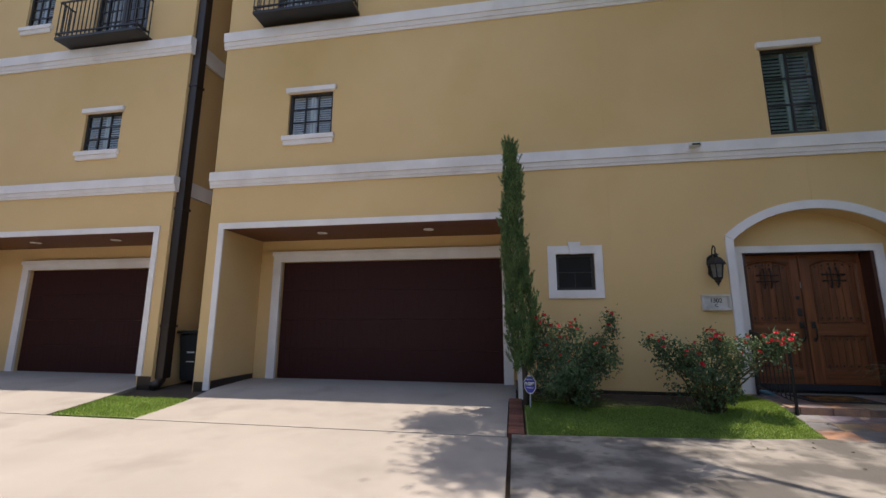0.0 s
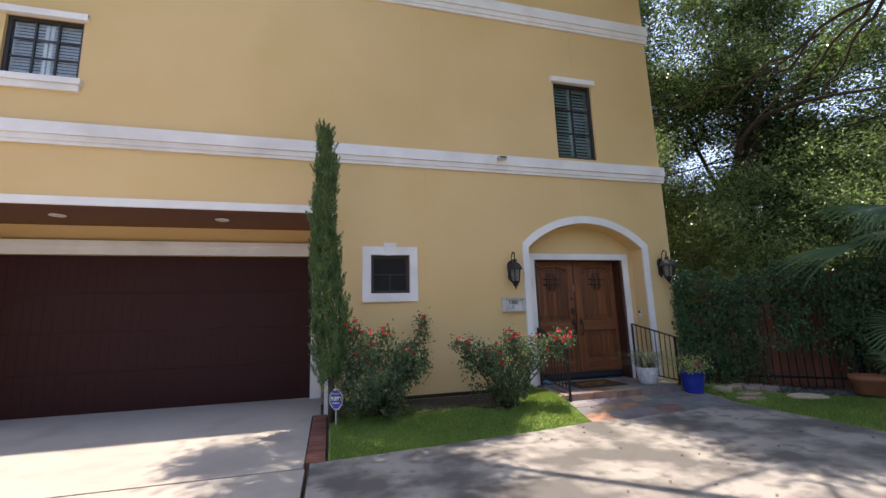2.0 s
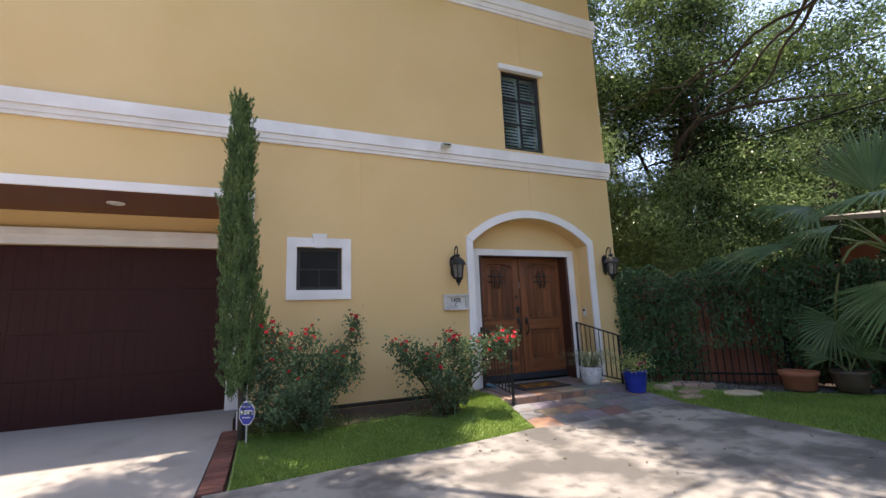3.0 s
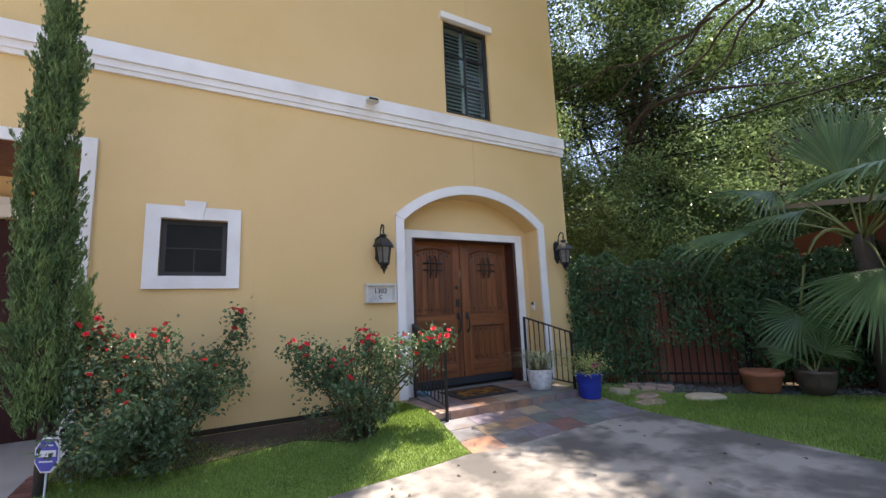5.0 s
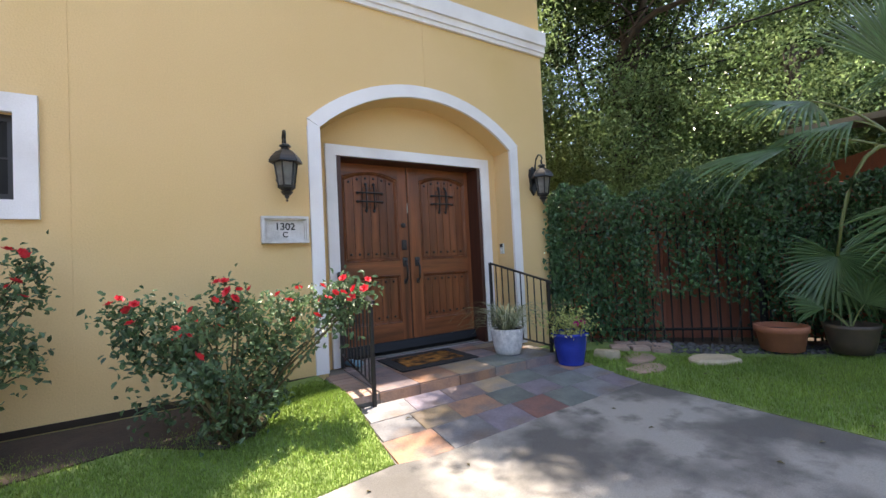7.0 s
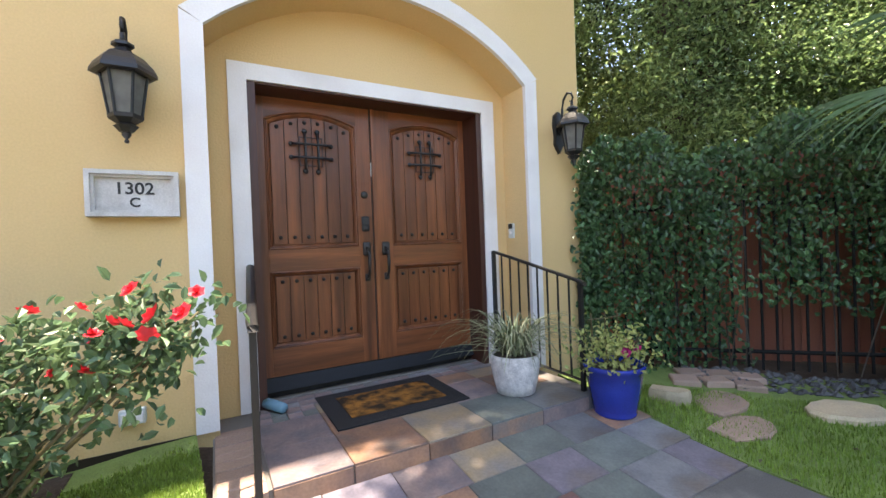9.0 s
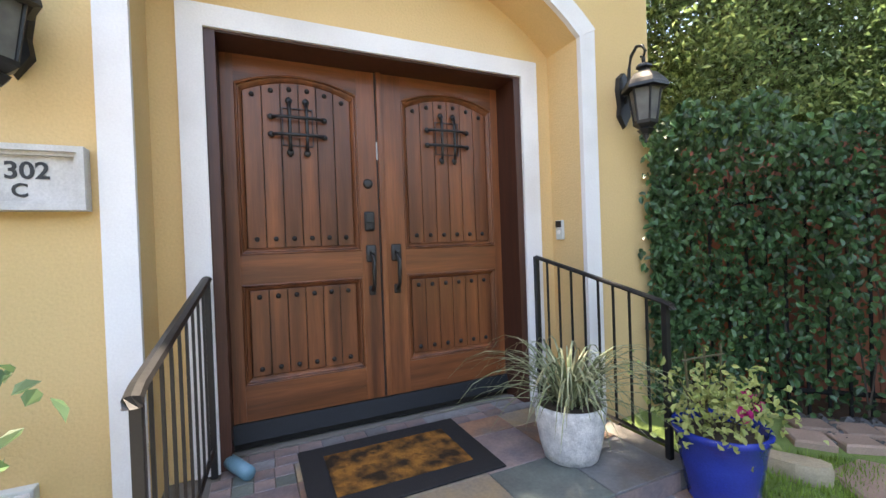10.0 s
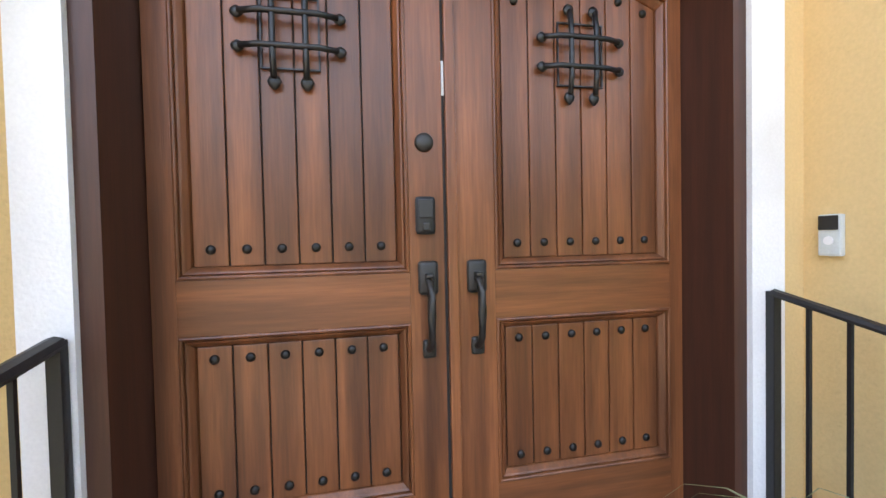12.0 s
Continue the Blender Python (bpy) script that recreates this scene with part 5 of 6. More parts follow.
for x in (-6.65, -6.16):
    bm = bmesh.new()
    lathe(bm, [(0.12, -0.03), (0.13, -0.02), (0.13, 0.02), (0.12, 0.03)], (0, 0, 0), 18)
    bmesh.ops.rotate(bm, matrix=Matrix.Rotation(radians(90), 3, "Y"), verts=bm.verts)
    bmesh.ops.translate(bm, vec=(x, 7.22, 0.235), verts=bm.verts)
    part("wheel", bm, BLACK, trash, smooth=True)
boxpart("label", trash, SHUTTER, -6.48, -6.31, 6.705, 6.712, 0.68, 0.71, 0.0, "pale label strip")
boxpart("label", trash, SHUTTER, -6.48, -6.31, 6.714, 6.72, 0.50, 0.52, 0.0, "pale label strip")

# brick edging of the bed
edging = tagged(new("brick_edging"), "dark red brick edging between drive and bed", "edging", kind="structure")
edging.matrix_basis = Matrix.Translation((0.15, 5.2, 0.0))
EDGE = piece_mesh("brick", 0.195, 0.095, 0.07, BRICK, 0.006)
for i in range(19):
    y = 4.31 + i * 0.1
    ob = part("brick", EDGE, None, edging)
    ob.matrix_basis = Matrix.Translation((0.142, y, ground_z(0.1, y) - 0.058 + 0.006 * rnd.random())) @ Euler((0, rnd.uniform(-0.02, 0.02), rnd.uniform(-0.02, 0.02))).to_matrix().to_4x4()
# fine joints in the stucco
for x in (1.80, 4.88):
    bm = bmesh.new()
    box(bm, x - 0.006, x + 0.006, F - 0.004, F + 0.001, 3.26 if x > 3 else 0.26, 3.994)
    box(bm, x - 0.006, x + 0.006, F - 0.004, F + 0.001, 6.08 if x > 3 else 4.311, 7.124)
    structure("trim_joint", bm, STUCCO, "narrow control joint bead in the stucco", "trim")
bm = bmesh.new()
box(bm, 0.33, 3.53, F - 0.006, F + 0.004, 0.2, 0.255)
structure("trim_screed", bm, PIPE, "dark weep screed at the foot of the stucco", "trim")

# flood light on the band
flood = thing("motion_sensor", (3.18, 6.1, 4.2), "small white motion sensor lamp on the white band", "sensor")
bm = bmesh.new()
box(bm, 3.12, 3.24, 6.045, 6.2, 4.20, 4.265, 0.012)
part("base", bm, WHITE, flood)
bm = bmesh.new()
box(bm, 3.09, 3.26, 5.95, 6.05, 4.185, 4.245, 0.022)
part("head", bm, SHUTTER, flood)
bm = bmesh.new()
box(bm, 3.115, 3.235, 5.944, 5.951, 4.195, 4.22, 0.0)
part("lens", bm, DARK, flood)

# ---- wall lanterns ----


def lantern(at):
    """Six-sided iron lantern on a scrolled bracket; built round the origin, with the wall behind at +y."""
    lamp = thing("wall_lantern", (0, 0, 0), "black iron wall lantern with seeded glass and a scrolled arm", "wall lamp", "lanterns beside the porch")
    bm = bmesh.new()
    v = [(0.0, 0.17), (0.045, 0.13), (0.055, 0.05), (0.042, -0.05), (0.05, -0.12), (0.0, -0.2)]
    outline = [(x, z) for x, z in v] + [(-x, z) for x, z in reversed(v[1:-1])]
    a = [bm.verts.new((x, -0.03, z)) for x, z in outline]
    b = [bm.verts.new((x * 1.15, 0.0, z * 1.05)) for x, z in outline]
    bm.faces.new(a)
    bm.faces.new(b[::-1])
    for k in range(len(a)):
        bm.faces.new((a[k], b[k], b[(k + 1) % len(a)], a[(k + 1) % len(a)]))
    part("back_plate", bm, BLACK, lamp)
    bm = bmesh.new()
    tube(bm, [(0, -0.02, -0.04), (0, -0.06, 0.05), (0, -0.07, 0.18), (0, -0.09, 0.26), (0, -0.135, 0.305), (0, -0.18, 0.29), (0, -0.20, 0.25), (0, -0.185, 0.215), (0, -0.165, 0.225)], [0.012, 0.012, 0.011, 0.011, 0.011, 0.011, 0.01, 0.009, 0.008], 8)
    tube(bm, [(0, -0.185, 0.215), (0, -0.185, 0.17)], 0.012, 8)
    part("arm", bm, BLACK, lamp, smooth=True)
    c = (0, -0.185, 0)
    bm = bmesh.new()
    lathe(bm, [(0.02, 0.175), (0.048, 0.16), (0.05, 0.145), (0.03, 0.14), (0.04, 0.12), (0.085, 0.095), (0.125, 0.05), (0.142, 0.02), (0.145, 0.0), (0.12, -0.006), (0.09, 0.0)][::-1], c, 6)
    part("roof", bm, BLACK, lamp)
    for k in range(6):
        a0 = 2 * math.pi * k / 6
        bm = bmesh.new()
        tube(bm, [(0.098 * math.cos(a0), c[1] + 0.098 * math.sin(a0), 0.0), (0.068 * math.cos(a0), c[1] + 0.068 * math.sin(a0), -0.21)], 0.0075, 6)
        part("cage_bar", bm, BLACK, lamp)
    bm = bmesh.new()
    lathe(bm, [(0.03, -0.29), (0.055, -0.26), (0.04, -0.25), (0.075, -0.225), (0.078, -0.205), (0.05, -0.2)], c, 6)
    part("cage_base", bm, BLACK, lamp)
    bm = bmesh.new()
    lathe(bm, [(0.008, -0.345), (0.012, -0.335), (0.006, -0.325), (0.022, -0.305), (0.018, -0.29), (0.03, -0.28)], c, 12)
    part("finial", bm, BLACK, lamp, smooth=True)
    bm = bmesh.new()
    for k in range(6):
        a0, a1 = 2 * math.pi * k / 6, 2 * math.pi * (k + 1) / 6
        q = [(0.094, a0, -0.004), (0.094, a1, -0.004), (0.065, a1, -0.208), (0.065, a0, -0.208)]
        bm.faces.new([bm.verts.new((r * math.cos(t), c[1] + r * math.sin(t), z)) for r, t, z in q])
        bm.faces.new([bm.verts.new(((r - 0.004) * math.cos(t), c[1] + (r - 0.004) * math.sin(t), z)) for r, t, z in reversed(q)])
    g = part("glass", bm, SEEDGLASS, lamp, "seeded glass panes")
    g.visible_shadow = False
    bm = bmesh.new()
    lathe(bm, [(0.014, -0.19), (0.014, -0.13), (0.01, -0.12), (0.02, -0.09), (0.018, -0.06), (0.004, -0.035)], c, 12)
    part("bulb", bm, WHITEPOT, lamp, "pale candle bulb", True)
    lamp.matrix_basis = at
    return lamp


lamp = lantern(Matrix.Translation((3.30, F, 2.22)))
copy_thing(lamp, Matrix.Translation((6.45, F, 2.29)))

# ---- address plaque ----
plaque = thing("address_plaque", (3.32, F - 0.03, 1.53), "white framed address plaque with black figures on the wall", "plaque")
bm = bmesh.new()
box(bm, 3.107, 3.498, F - 0.03, F - 0.001, 1.522, 1.747, 0.004)
part("board", bm, AGED, plaque)
bm = bmesh.new()
rect_frame(bm, 3.098, 3.508, 1.512, 1.757, 0.022, F - 0.075, F - 0.002)
rect_frame(bm, 3.12, 3.486, 1.534, 1.735, 0.014, F - 0.055, F - 0.003)
part("frame", bm, AGED, plaque)


def writing(name, text, x, z, size, parent, mat, y, rz=0.0):
    cu = bpy.data.curves.new(name, "FONT")
    cu.body, cu.size, cu.align_x, cu.align_y, cu.extrude = text, size, "CENTER", "CENTER", 0.0015
    cu.offset = 0.0016
    tmp = bpy.data.objects.new(name, cu)
    scene.collection.objects.link(tmp)
    me = bpy.data.meshes.new_from_object(tmp.evaluated_get(bpy.context.evaluated_depsgraph_get()))
    bpy.data.objects.remove(tmp)
    me.name = name
    me.materials.clear()
    me.materials.append(mat)
    ob = part(name, me, None, parent)
    ob.matrix_basis = Matrix.Translation((x, y, z)) @ Euler((radians(90), 0, rz)).to_matrix().to_4x4()
    return ob


writing("numerals", "1302", 3.303, 1.662, 0.09, plaque, BLACK, F - 0.033)
writing("letter", "C", 3.303, 1.588, 0.07, plaque, BLACK, F - 0.033)

# doorbell on the porch wall, wall socket
bell = thing("video_doorbell", (6.05, 6.40, 1.33), "silver and black video doorbell on the porch side wall", "doorbell")
bm = bmesh.new()
box(bm, 6.036, 6.0595, 6.372, 6.438, 1.335, 1.47, 0.006)
part("body", bm, SHUTTER, bell)
boxpart("camera_cover", bell, BLACK, 6.031, 6.0355, 6.376, 6.434, 1.42, 1.466, 0.002, "black camera cover")
bm = bmesh.new()
lathe(bm, [(0.014, 0.0), (0.014, 0.004), (0.003, 0.005)], (0, 0, 0), 16)
bmesh.ops.rotate(bm, matrix=Matrix.Rotation(radians(-90), 3, "Y"), verts=bm.verts)
bmesh.ops.translate(bm, vec=(6.036, 6.405, 1.385), verts=bm.verts)
part("button", bm, WHITE, bell)
sock = thing("wall_socket", (3.25, F, 0.4), "grey weatherproof socket box low on the wall", "socket")
bm = bmesh.new()
box(bm, 3.19, 3.31, F - 0.05, F - 0.001, 0.395, 0.475, 0.008)
part("box", bm, SHUTTER, sock)
for x in (3.222, 3.278):
    boxpart("cover", sock, WHITE, x - 0.022, x + 0.022, F - 0.062, F - 0.0505, 0.41, 0.462, 0.004)

# ---- railings ----
def railing(xa, xb, y0, y1, zt0, zt1, zb0, zb1, n, label, foot, wide=0.02):
    """Iron stair rail along y: posts, sloped rails and square balusters."""
    r = thing("porch_railing", (xb, y1, foot), label, "railing", "railings of the porch")

    def zt(y):
        return zt0 + (zt1 - zt0) * (y - y0) / (y1 - y0)

    def zb(y):
        return zb0 + (zb1 - zb0) * (y - y0) / (y1 - y0)

    def at(y):
        return xa + (xb - xa) * (y - y0) / (y1 - y0)

    bm = bmesh.new()
    tube(bm, [(at(y0), y0, zt(y0)), (at((y0 + y1) / 2), (y0 + y1) / 2, zt((y0 + y1) / 2)), (xb, y1 + 0.02, zt(y1)), (xb, y1 - 0.035, zt(y1) - 0.02), (xb, y1 - 0.04, zt(y1) - 0.05)], wide, 8)
    for v in bm.verts:
        c = zt(min(max(v.co.y, y1), y0))
        v.co.z = c + (v.co.z - c) * 0.7
    part("handrail", bm, BLACK, r, smooth=False)
    bm = bmesh.new()
    tube(bm, [(at(y0), y0, zb(y0)), (xb, y1, zb(y1))], 0.011, 4)
    part("bottom_rail", bm, BLACK, r)
    for y, z0 in ((y0, P), (y1, foot)):
        boxpart("post", r, BLACK, at(y) - 0.015, at(y) + 0.015, y - 0.015, y + 0.015, z0, zt(y) + 0.005, 0.003)
    for k in range(1, n):
        y = y0 + (y1 - y0) * k / n
        boxpart("baluster", r, BLACK, at(y) - 0.0055, at(y) + 0.0055, y - 0.0055, y + 0.0055, zb(y) - 0.002, zt(y), 0.0)
    return r


railing(3.875, 3.80, 6.44, 5.40, 1.20, 0.985, 0.36, 0.28, 9, "black iron railing with a curled handrail end beside the porch", 0.12, 0.025)
railing(5.865, 5.965, 6.445, 5.54, 1.22, 1.0, 0.34, 0.28, 9, "black iron railing with square balusters beside the flower pots", 0.12)

# ---- mat ----
CARPET = material("worn_mat_carpet", (0.33, 0.145, 0.035), 0.95, second=(0.035, 0.025, 0.018), scale=9, mix=0.35, grain=0.3, grain_scale=140, bump=0.6, bump_scale=160, stain=(0.06, 0.035, 0.02), stain_scale=17, spec=0.1)


mat = thing("door_mat", (4.72, 6.17, P), "worn black rubber door mat with an orange patterned carpet inset", "mat")
bm = bmesh.new()
box(bm, 4.265, 5.185, 5.84, 6.48, P + 0.001, P + 0.012, 0.004)
part("rubber_border", bm, RUBBER, mat, "black rubber border")
bm = bmesh.new()
box(bm, 4.385, 5.065, 5.96, 6.36, P + 0.0125, P + 0.017, 0.002)
part("carpet_inset", bm, CARPET, mat, "orange patterned carpet")

# rolled paper by the rail
paper = thing("rolled_newspaper", (4.0, 6.33, P), "rolled newspaper in a pale blue plastic bag", "newspaper")
bm = bmesh.new()
tube(bm, [(3.93, 6.52, P + 0.038), (3.97, 6.44, P + 0.038), (4.03, 6.32, P + 0.038)], [0.034, 0.036, 0.034], 14)
part("roll", bm, material("blue_bag", (0.16, 0.33, 0.42), 0.3, second=(0.12, 0.27, 0.36), scale=18, bump=0.3, bump_scale=40), paper, smooth=True)

# ---- pots ----
def strap_leaf(verts, faces, at, a, length, rise, width):
    d, s = Vector((math.cos(a), math.sin(a), 0)), Vector((-math.sin(a), math.cos(a), 0))
    prev = None
    for i in range(7):
        t = i / 6
        p = Vector(at) + d * length * t ** 1.2 * 0.8 + Vector((0, 0, rise * (2.2 * t - 1.9 * t * t) if t < 1 else rise * 0.22))
        w = width * (1 - t ** 2) + 0.0006
        b = len(verts)
        verts += [tuple(p - s * w), tuple(p - Vector((0, 0, w * 0.4))), tuple(p + s * w)]
        if prev is not None:
            faces += [(prev, prev + 1, b + 1, b), (prev + 1, prev + 2, b + 2, b + 1)]
        prev = b


def pot(name, at, profile, mat, label, soil_r, soil_z, sides=32):
    p = thing(name, at, label, "plant pot")
    bm = bmesh.new()
    lathe(bm, profile, at, sides)
    part("pot", bm, mat, p, smooth=True)
    bm = bmesh.new()
    lathe(bm, [(soil_r, soil_z - 0.03), (soil_r, soil_z), (0.01, soil_z + 0.015)], at, 20)
    part("soil", bm, SOIL, p)
    return p


VARIEGATED = material("variegated_leaf", (0.13, 0.18, 0.08), 0.42, second=(0.38, 0.39, 0.25), scale=9, translucent=0.3, random_value=0.45, island=True)
LIMELEAF = material("lime_leaf", (0.48, 0.50, 0.19), 0.5, second=(0.28, 0.35, 0.10), scale=10, translucent=0.35, random_value=0.35, island=True)
WP = (5.54, 5.78, P)
wp = pot("white_flower_pot", WP, [(0.12, 0.0), (0.135, 0.006), (0.155, 0.08), (0.17, 0.17), (0.18, 0.25), (0.182, 0.28), (0.17, 0.283), (0.155, 0.25), (0.14, 0.2)], WHITEPOT, "weathered white flower pot with variegated grass-like leaves", 0.158, 0.262)
verts, faces = [], []
for i in range(170):
    a = rnd.uniform(0, 2 * math.pi)
    rr = rnd.uniform(0.0, 0.09)
    long = rnd.random()
    strap_leaf(verts, faces, (WP[0] + rr * math.cos(a), WP[1] + rr * math.sin(a), P + 0.26), a + rnd.uniform(-0.5, 0.5), 0.2 + 0.6 * long, 0.10 + 0.38 * rnd.random(), 0.006)
part("strap_leaves", raw("strap_leaves", verts, faces, VARIEGATED), None, wp, "arching striped leaves")

BP = (6.02, 5.32, slate_z(6.0, 5.3) - 0.004)
bp = pot("blue_flower_pot", BP, [(0.115, 0.0), (0.135, 0.004), (0.14, 0.02), (0.135, 0.035), (0.145, 0.05), (0.17, 0.2), (0.188, 0.305), (0.2, 0.31), (0.204, 0.335), (0.196, 0.345), (0.178, 0.335), (0.165, 0.25), (0.15, 0.2)], BLUEGLAZE,
         "glazed cobalt blue pot with lime leaves and pink flowers", 0.172, 0.30)
n = 560
c = rng.normal(size=(n, 3)) * np.array([0.15, 0.12, 0.085]) + np.array([BP[0] - 0.03, BP[1], BP[2] + 0.44])
c[:, 2] = np.maximum(c[:, 2], BP[2] + 0.33)
part("leaves", leaves("leaves", c, scatter(n) + np.array([0, 0, 0.3]), scatter(n) + np.array([0, 0, 1.0]), 0.036 * rng.uniform(0.6, 1.4, n), 0.023, LIMELEAF, 0.2, True), None, bp, "lime green leaves")
bm = bmesh.new()
for k in range(12):
    a = rnd.uniform(0, 6.28)
    tube(bm, [(BP[0], BP[1], BP[2] + 0.3), (BP[0] + 0.1 * math.cos(a), BP[1] + 0.1 * math.sin(a), BP[2] + 0.4), (BP[0] + 0.19 * math.cos(a), BP[1] + 0.17 * math.sin(a), BP[2] + 0.47 + 0.1 * rnd.random())], 0.003, 4)
part("stem", bm, CANE, bp)
for dx, dy, dz in ((-0.02, -0.12, 0.44), (0.02, -0.14, 0.46), (0.13, -0.1, 0.43), (0.15, -0.06, 0.45), (0.02, -0.1, 0.50), (-0.03, -0.15, 0.42)):
    ob = part("flower", PINK, None, bp, "bright pink flower")
    ob.matrix_basis = Matrix.Translation((BP[0] + dx, BP[1] + dy, BP[2] + dz)) @ Euler((0.8, 0, rnd.uniform(0, 6))).to_matrix().to_4x4()
bm = bmesh.new()
for dx in (-0.1, 0.02, 0.13):
    tube(bm, [(BP[0] + dx, BP[1] + 0.07, BP[2] + 0.28), (BP[0] + dx * 1.15, BP[1] + 0.08, BP[2] + 0.68)], 0.006, 6)
tube(bm, [(BP[0] - 0.14, BP[1] + 0.078, BP[2] + 0.64), (BP[0] + 0.17, BP[1] + 0.078, BP[2] + 0.63)], 0.005, 6)
tube(bm, [(BP[0] - 0.13, BP[1] + 0.074, BP[2] + 0.50), (BP[0] + 0.16, BP[1] + 0.074, BP[2] + 0.49)], 0.005, 6)
part("trellis", bm, CANE, bp, "small cane trellis")

pot("terracotta_pot", (8.27, 4.24, 0.085), [(0.19, 0.0), (0.2, 0.005), (0.235, 0.2), (0.255, 0.21), (0.26, 0.28), (0.235, 0.28), (0.22, 0.2)], TERRA, "wide terracotta pot beside the fence", 0.228, 0.22)
BR = (8.55, 3.72, 0.085)
br = pot("brown_flower_pot", BR, [(0.145, 0.0), (0.165, 0.006), (0.205, 0.15), (0.218, 0.24), (0.23, 0.27), (0.24, 0.31), (0.222, 0.315), (0.2, 0.25)], BROWNPOT, "brown glazed pot with a small fan palm", 0.205, 0.26)
for dx, dy, dz in ((-0.3, 0.8, 0.9), (0.1, -0.5, 1.2), (0.7, 0.2, 0.9), (0.3, 0.6, 0.6)):
    d = Vector((dx, dy, dz)).normalized()
    root = Vector((BR[0], BR[1], BR[2] + 0.25))
    fan_frond("frond", br, (root, root + d * 0.16 + Vector((0, 0, 0.05)), root + d * 0.3), d, (-0.4, -0.4, 0.8), 0.42, 18, 2.6, 0.5, 0.008)

# ---- yard sign (its device is drawn as plain shapes) ----
sign = thing("yard_sign", (0.36, 5.32, 0.06), "blue octagonal yard sign on a metal stake", "sign")
bm = bmesh.new()
tube(bm, [(0.355, 5.335, 0.03), (0.355, 5.335, 0.42)], 0.008, 6)
part("stake", bm, SHUTTER, sign)
sm = Matrix.Translation((0.355, 5.318, 0.43)) @ Euler((0, 0, radians(-28))).to_matrix().to_4x4()


def octagon(r, y0, y1):
    bm = bmesh.new()
    a = [[bm.verts.new((r * 0.82 * math.cos(radians(22.5 + 45 * k)), y, r * 1.15 * math.sin(radians(22.5 + 45 * k)))) for k in range(8)] for y in (y0, y1)]
    bm.faces.new(a[0])
    bm.faces.new(a[1][::-1])
    for k in range(8):
        bm.faces.new((a[0][k], a[1][k], a[1][(k + 1) % 8], a[0][(k + 1) % 8]))
    return bm


SIGNBLUE = material("sign_blue", (0.05, 0.06, 0.36), 0.4, grain=0.05)
part("rim", octagon(0.118, -0.002, 0.004), WHITE, sign).matrix_basis = sm
part("panel", octagon(0.106, -0.006, -0.0025), SIGNBLUE, sign, "blue face").matrix_basis = sm
for k, (a, b, c, d) in enumerate(((-0.07, 0.07, -0.012, 0.034), (-0.05, 0.05, -0.05, -0.04), (-0.045, 0.045, 0.065, 0.074))):
    bm = bmesh.new()
    box(bm, a, b, -0.009, -0.0065, c, d)
    part("bar", bm, WHITE, sign, "white bar").matrix_basis = sm

# ---- garden edge: iron fence, ivy, cedar fence ----
A = Vector((6.86, 6.20, 0.0))
DIR = Vector((1, -1, 0)).normalized()
OUT = Vector((-1, -1, 0)).normalized()
fence = thing("iron_fence", (8.4, 4.7, 0.1), "black iron picket fence half covered by ivy", "fence")
pm = piece_mesh("picket", 0.016, 0.016, 1.62, FENCEBLACK, 0.003)
for k in range(48):
    p = A + DIR * (0.05 + 0.11 * k)
    ob = part("picket", pm, None, fence)
    ob.matrix_basis = Matrix.Translation((p.x, p.y, 0.1)) @ Euler((0, 0, radians(45))).to_matrix().to_4x4()
for z in (0.26, 1.55):
    bm = bmesh.new()
    a, b = A + DIR * 0.02, A + DIR * 5.3
    tube(bm, [(a.x, a.y, z), (b.x, b.y, z)], 0.018, 4)
    part("rail", bm, FENCEBLACK, fence)
postm = piece_mesh("post", 0.06, 0.06, 1.8, FENCEBLACK, 0.004)
for s in (0.0, 2.4, 4.9):
    p = A + DIR * s
    part("post", postm, None, fence).matrix_basis = Matrix.Translation((p.x, p.y, 0.08))
# cedar boards behind
cedar = thing("cedar_fence", (9.0, 5.0, 0.1), "red-brown cedar board fence behind the ivy", "fence")
bmesh_board = piece_mesh("board", 0.145, 0.02, 2.0, FENCEWOOD, 0.003)
for k in range(52):
    p = A + DIR * (0.0 + 0.15 * k) - OUT * 0.5
    ob = part("board", bmesh_board, None, cedar)
    ob.matrix_basis = Matrix.Translation((p.x, p.y, 0.05 + 0.01 * rnd.random())) @ Euler((0, 0, radians(-45))).to_matrix().to_4x4()
for z in (0.4, 1.1, 1.8):
    a, b = A - OUT * 0.54, A + DIR * 7.8 - OUT * 0.54
    bm = bmesh.new()
    tube(bm, [(a.x, a.y, z), (b.x, b.y, z)], 0.04, 4)
    part("rail", bm, FENCEWOOD, cedar)
# ivy over the fence
ivy = thing("ivy", (8.2, 4.9, 0.1), "glossy dark green ivy hedge climbing over the fence", "ivy")
n = 48000
s = rng.uniform(-0.12, 6.2, n)
z = 0.12 + rng.uniform(0, 1, n) ** 0.8 * (1.98 + 0.10 * np.sin(s * 5.1) + 0.07 * np.sin(s * 13 + 1))
gap = np.exp(-(((s - 1.75) / 0.75) ** 2) - ((z - 0.35) / 0.45) ** 2) * 1.4 + np.exp(-(((s - 1.25) / 0.26) ** 2) - ((z - 1.2) / 0.5) ** 2) * 0.95 + np.exp(-(((s - 1.95) / 0.2) ** 2) - ((z - 1.2) / 0.35) ** 2) * 0.85 + np.exp(-(((s - 0.75) / 0.1) ** 2) - ((z - 1.1) / 0.4) ** 2) * 0.7
holes = 0.5 + 0.5 * np.sin(s * 7.3 + 2 * np.sin(z * 5)) * np.sin(z * 8.1 + s * 2.2)
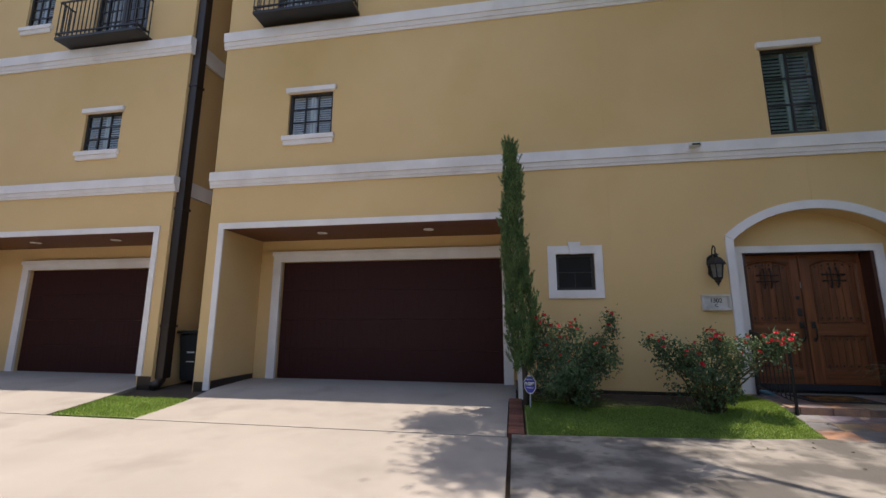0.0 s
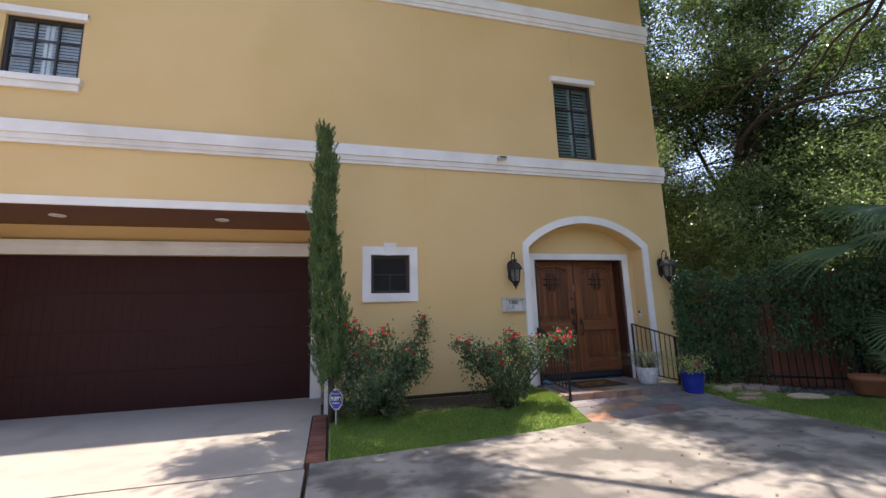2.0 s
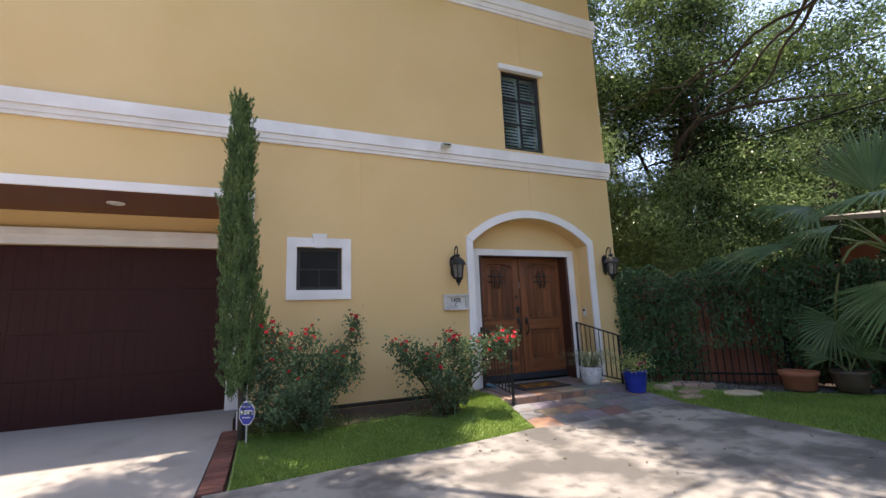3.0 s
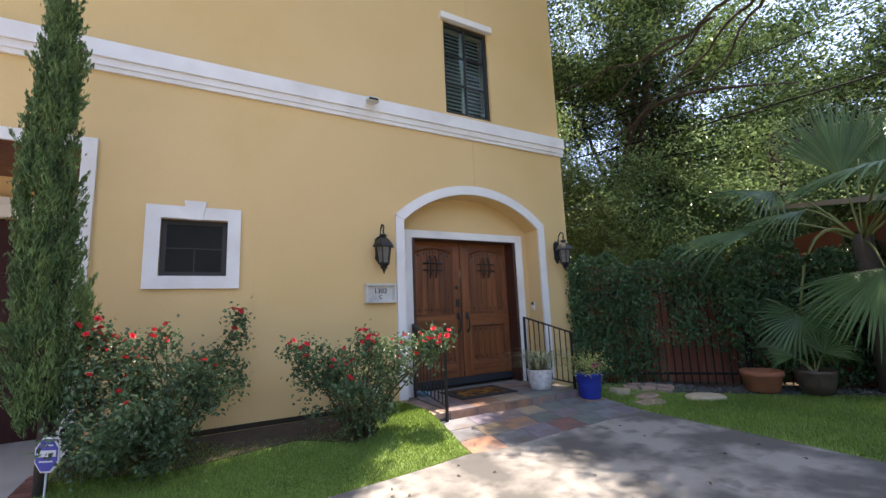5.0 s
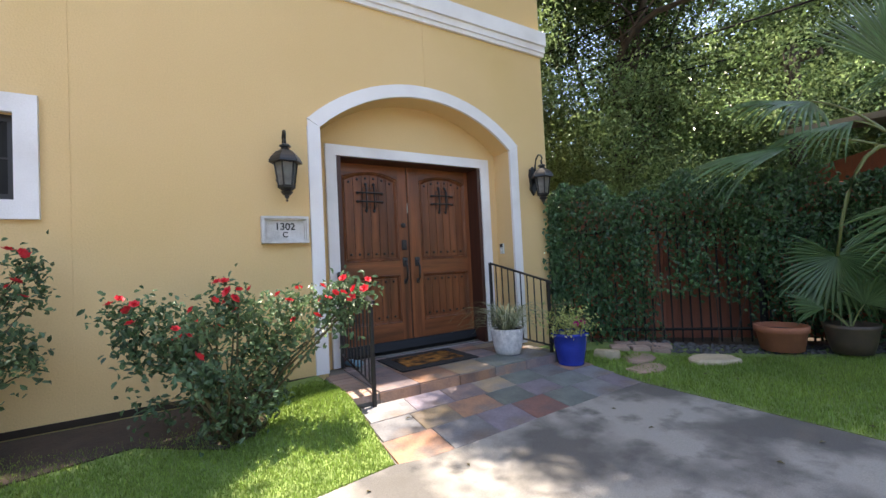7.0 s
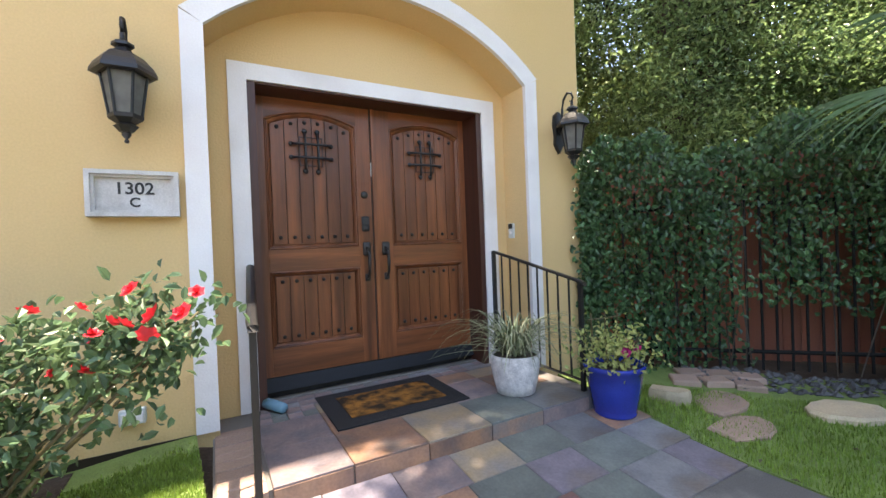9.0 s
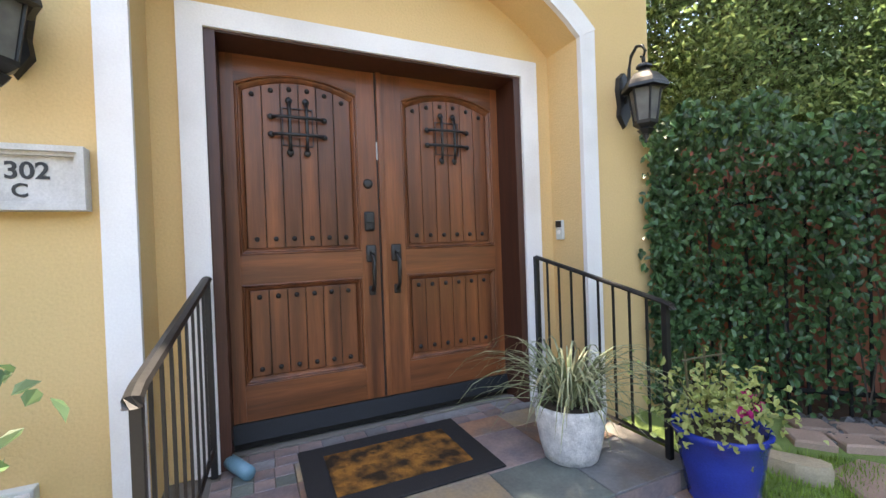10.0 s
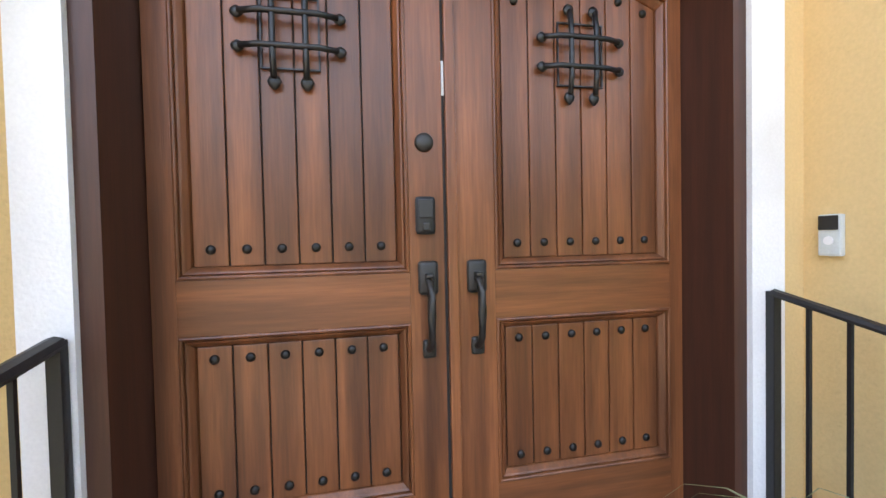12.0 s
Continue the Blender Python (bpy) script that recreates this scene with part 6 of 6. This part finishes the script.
keepers = (rng.uniform(0, 1, n) > gap) & (rng.uniform(0, 1, n) < 0.45 + 0.65 * holes)
s, z = s[keepers], z[keepers]
n = len(s)
depth = rng.normal(0.07, 0.10, n) + 0.09 * np.sin(s * 4.2 + z * 3) + 0.10 * (z > 1.75)
o, d = np.array(OUT), np.array(DIR)
centre = np.array(A) + s[:, None] * d + depth[:, None] * o + np.array([0, 0, 1]) * z[:, None]
corner = np.stack([rng.normal(6.73, 0.075, 1500), rng.uniform(6.03, 6.17, 1500), 0.15 + rng.uniform(0, 1, 1500) * 1.9], 1)
centre, n = np.concatenate([centre, corner]), n + 1500
along = np.array([0, 0, -0.9]) + rng.normal(size=(n, 3)) * 0.6
part("leaves", leaves("leaves", centre, along, o + np.array([0, 0, 0.55]) + rng.normal(size=(n, 3)) * 0.45, 0.052 * rng.uniform(0.6, 1.3, n), 0.038, IVYLEAF, 0.2, True), None, ivy)
bm = bmesh.new()
for k in range(18):
    s0 = rnd.uniform(0, 6)
    p = A + DIR * s0 + OUT * 0.03
    q = A + DIR * (s0 + rnd.uniform(-0.4, 0.4)) + OUT * 0.06
    tube(bm, [(p.x, p.y, 0.08), ((p.x + q.x) / 2 + 0.04, (p.y + q.y) / 2, 0.8), (q.x, q.y, rnd.uniform(1.4, 1.95))], [0.006, 0.005, 0.003], 5)
part("vine", bm, BARK, ivy)

# shed with a red wall and grey roof
shed = thing("garden_shed", (11.6, 1.6, 0.0), "red-brown boarded shed with a grey roof behind the palms", "shed")
M = Matrix.Translation((11.6, 1.4, 0.0)) @ Euler((0, 0, radians(-45))).to_matrix().to_4x4()
bm = bmesh.new()
box(bm, -2.6, 2.6, -0.9, 2.2, 0, 2.5)
part("wall", bm, FENCEWOOD, shed).matrix_basis = M
shed_board = piece_mesh("board", 0.142, 0.02, 2.46, FENCEWOOD, 0.003)
for k in range(34):
    part("board", shed_board, None, shed).matrix_basis = M @ Matrix.Translation((-2.55 + k * 0.15, -0.908, 0.02))
bm = bmesh.new()
arch_band(bm, [(-2.9, 2.5), (2.9, 2.5)], [(-2.9, 2.58), (2.9, 2.58)], -1.2, 2.4)
for v in bm.verts:
    v.co.z += 0.18 * (v.co.y + 1.2)
part("roof", bm, CONCRETE, shed).matrix_basis = M

# flat stones in the lawn
def flat_stone(name, at, r, squash, turn, mat, label, height=0.05, group="stepping stones"):
    rr = random.Random(int(at[0] * 1000))
    bm = bmesh.new()
    k = 11
    rad = [r * rr.uniform(0.78, 1.12) for _ in range(k)]
    rings = []
    for sc, z in ((1.0, -0.03), (1.0, height * 0.6), (0.93, height), (0.5, height * 1.03)):
        rings.append([bm.verts.new((rad[i] * sc * math.cos(6.283 * i / k), squash * rad[i] * sc * math.sin(6.283 * i / k), z + (rr.uniform(-0.004, 0.004) if z > 0 else 0))) for i in range(k)])
    for a, b in zip(rings, rings[1:]):
        for i in range(k):
            bm.faces.new((a[i], a[(i + 1) % k], b[(i + 1) % k], b[i]))
    bm.faces.new(rings[-1])
    ob = new(name, finish(name, bm, mat))
    ob.matrix_basis = Matrix.Translation(at) @ Euler((0, 0, turn)).to_matrix().to_4x4()
    return tagged(ob, label, "stone", group)


def gz(x, y):
    return ground_z(x, y)


for x, y, r, sq, t in ((6.84, 5.06, 0.25, 0.72, 0.3), (6.55, 4.79, 0.25, 0.66, 0.1)):
    flat_stone("stepping_stone", (x, y, gz(x, y) - 0.01), r, sq, t, PAVER, "flat pinkish flagstone set in the lawn", 0.026)
flat_stone("garden_stone", (7.32, 4.52, gz(7.2, 4.5)), 0.29, 0.55, -0.7, STONE, "flat pale limestone slab lying on the lawn", 0.045, "garden stones")
flat_stone("garden_stone", (6.55, 5.28, gz(6.5, 5.2)), 0.15, 0.55, -0.9, STONE, "pale pointed limestone lying on the lawn", 0.08, "garden stones")
for k, (x, y) in enumerate(((6.98, 5.42), (7.17, 5.28), (7.33, 5.12), (7.18, 5.5), (7.34, 5.34), (7.5, 5.2))):
    ob = tagged(new("paving_brick", piece_mesh("paving_brick", 0.2, 0.17, 0.05, PAVER, 0.01)), "pinkish paving block before the fence", "paver", "pavers at the fence")
    ob.matrix_basis = Matrix.Translation((x, y, gz(x, y) - 0.022)) @ Euler((rnd.uniform(-0.04, 0.04), rnd.uniform(-0.04, 0.04), radians(-42 + rnd.uniform(-6, 6)))).to_matrix().to_4x4()
# dark pebbles along the fence foot
verts, faces = [], []
for k in range(900):
    s0 = rnd.uniform(0.7, 4.9)
    p = A + DIR * s0 + OUT * rnd.uniform(0.05, 0.5)
    r = rnd.uniform(0.015, 0.04)
    b = len(verts)
    c = Vector((p.x, p.y, gz(p.x, p.y) + r * 0.25))
    for dx, dy, dz in ((1, 0, 0), (0, 1, 0), (-1, 0, 0), (0, -1, 0), (0, 0, 0.6), (0, 0, -0.6)):
        verts.append((c.x + dx * r * rnd.uniform(0.8, 1.3), c.y + dy * r, c.z + dz * r))
    for i in range(4):
        faces += [(b + i, b + (i + 1) % 4, b + 4), (b + (i + 1) % 4, b + i, b + 5)]
tagged(new("pebbles", raw("pebbles", verts, faces, PEBBLE)), "dark river pebbles along the foot of the fence", "pebbles", kind="stuff")
# fallen leaves on the drive
n = 70
x, y = rng.uniform(2.4, 8.4, n), rng.uniform(1.5, 5.2, n)
z = np.array([gz(a, b) for a, b in zip(x, y)]) + 0.012
tagged(new("fallen_leaves", leaves("fallen_leaves", np.stack([x, y, z], 1), scatter(n) * np.array([1, 1, 0.1]), np.tile([0.0, 0.0, 1.0], (n, 1)), 0.045, 0.022, CANE)), "small dry leaves scattered on drive and lawn", "leaves", kind="stuff")

# utility pole and lines
pole = thing("utility_pole", (12.5, 5.3, 0), "weathered wooden utility pole behind the trees", "pole")
bm = bmesh.new()
tube(bm, [(12.5, 5.3, 0), (12.5, 5.31, 2.5), (12.49, 5.3, 5.05)], [0.16, 0.145, 0.125], 12)
part("shaft", bm, BARK, pole, smooth=True)
bm = bmesh.new()
box(bm, 12.42, 12.56, 4.85, 5.75, 4.72, 4.84, 0.01)
part("crossarm", bm, BARK, pole)
for a, b, w in (((10.2, 8.3, 6.15), (12.5, 3.94, 6.99), 0.013), ((10.6, 7.9, 5.45), (12.5, 3.31, 5.52), 0.02), ((10.0, 9.3, 5.0), (12.4, 4.9, 5.0), 0.016), ((10.6, 9.0, 4.75), (12.4, 4.9, 4.85), 0.009)):
    a, b = Vector(a), Vector(b)
    a, b = a + (a - b) * 1.1, b + (b - a) * 0.9
    line = thing("power_line", b, "black overhead line slung past the trees", "cable", "overhead lines")
    bm = bmesh.new()
    tube(bm, [a.lerp(b, k / 14) - Vector((0, 0, 0.3 * 4 * (k / 14) * (1 - k / 14) - 0.28)) for k in range(15)], w, 6)
    part("cable", bm, FENCEBLACK, line)
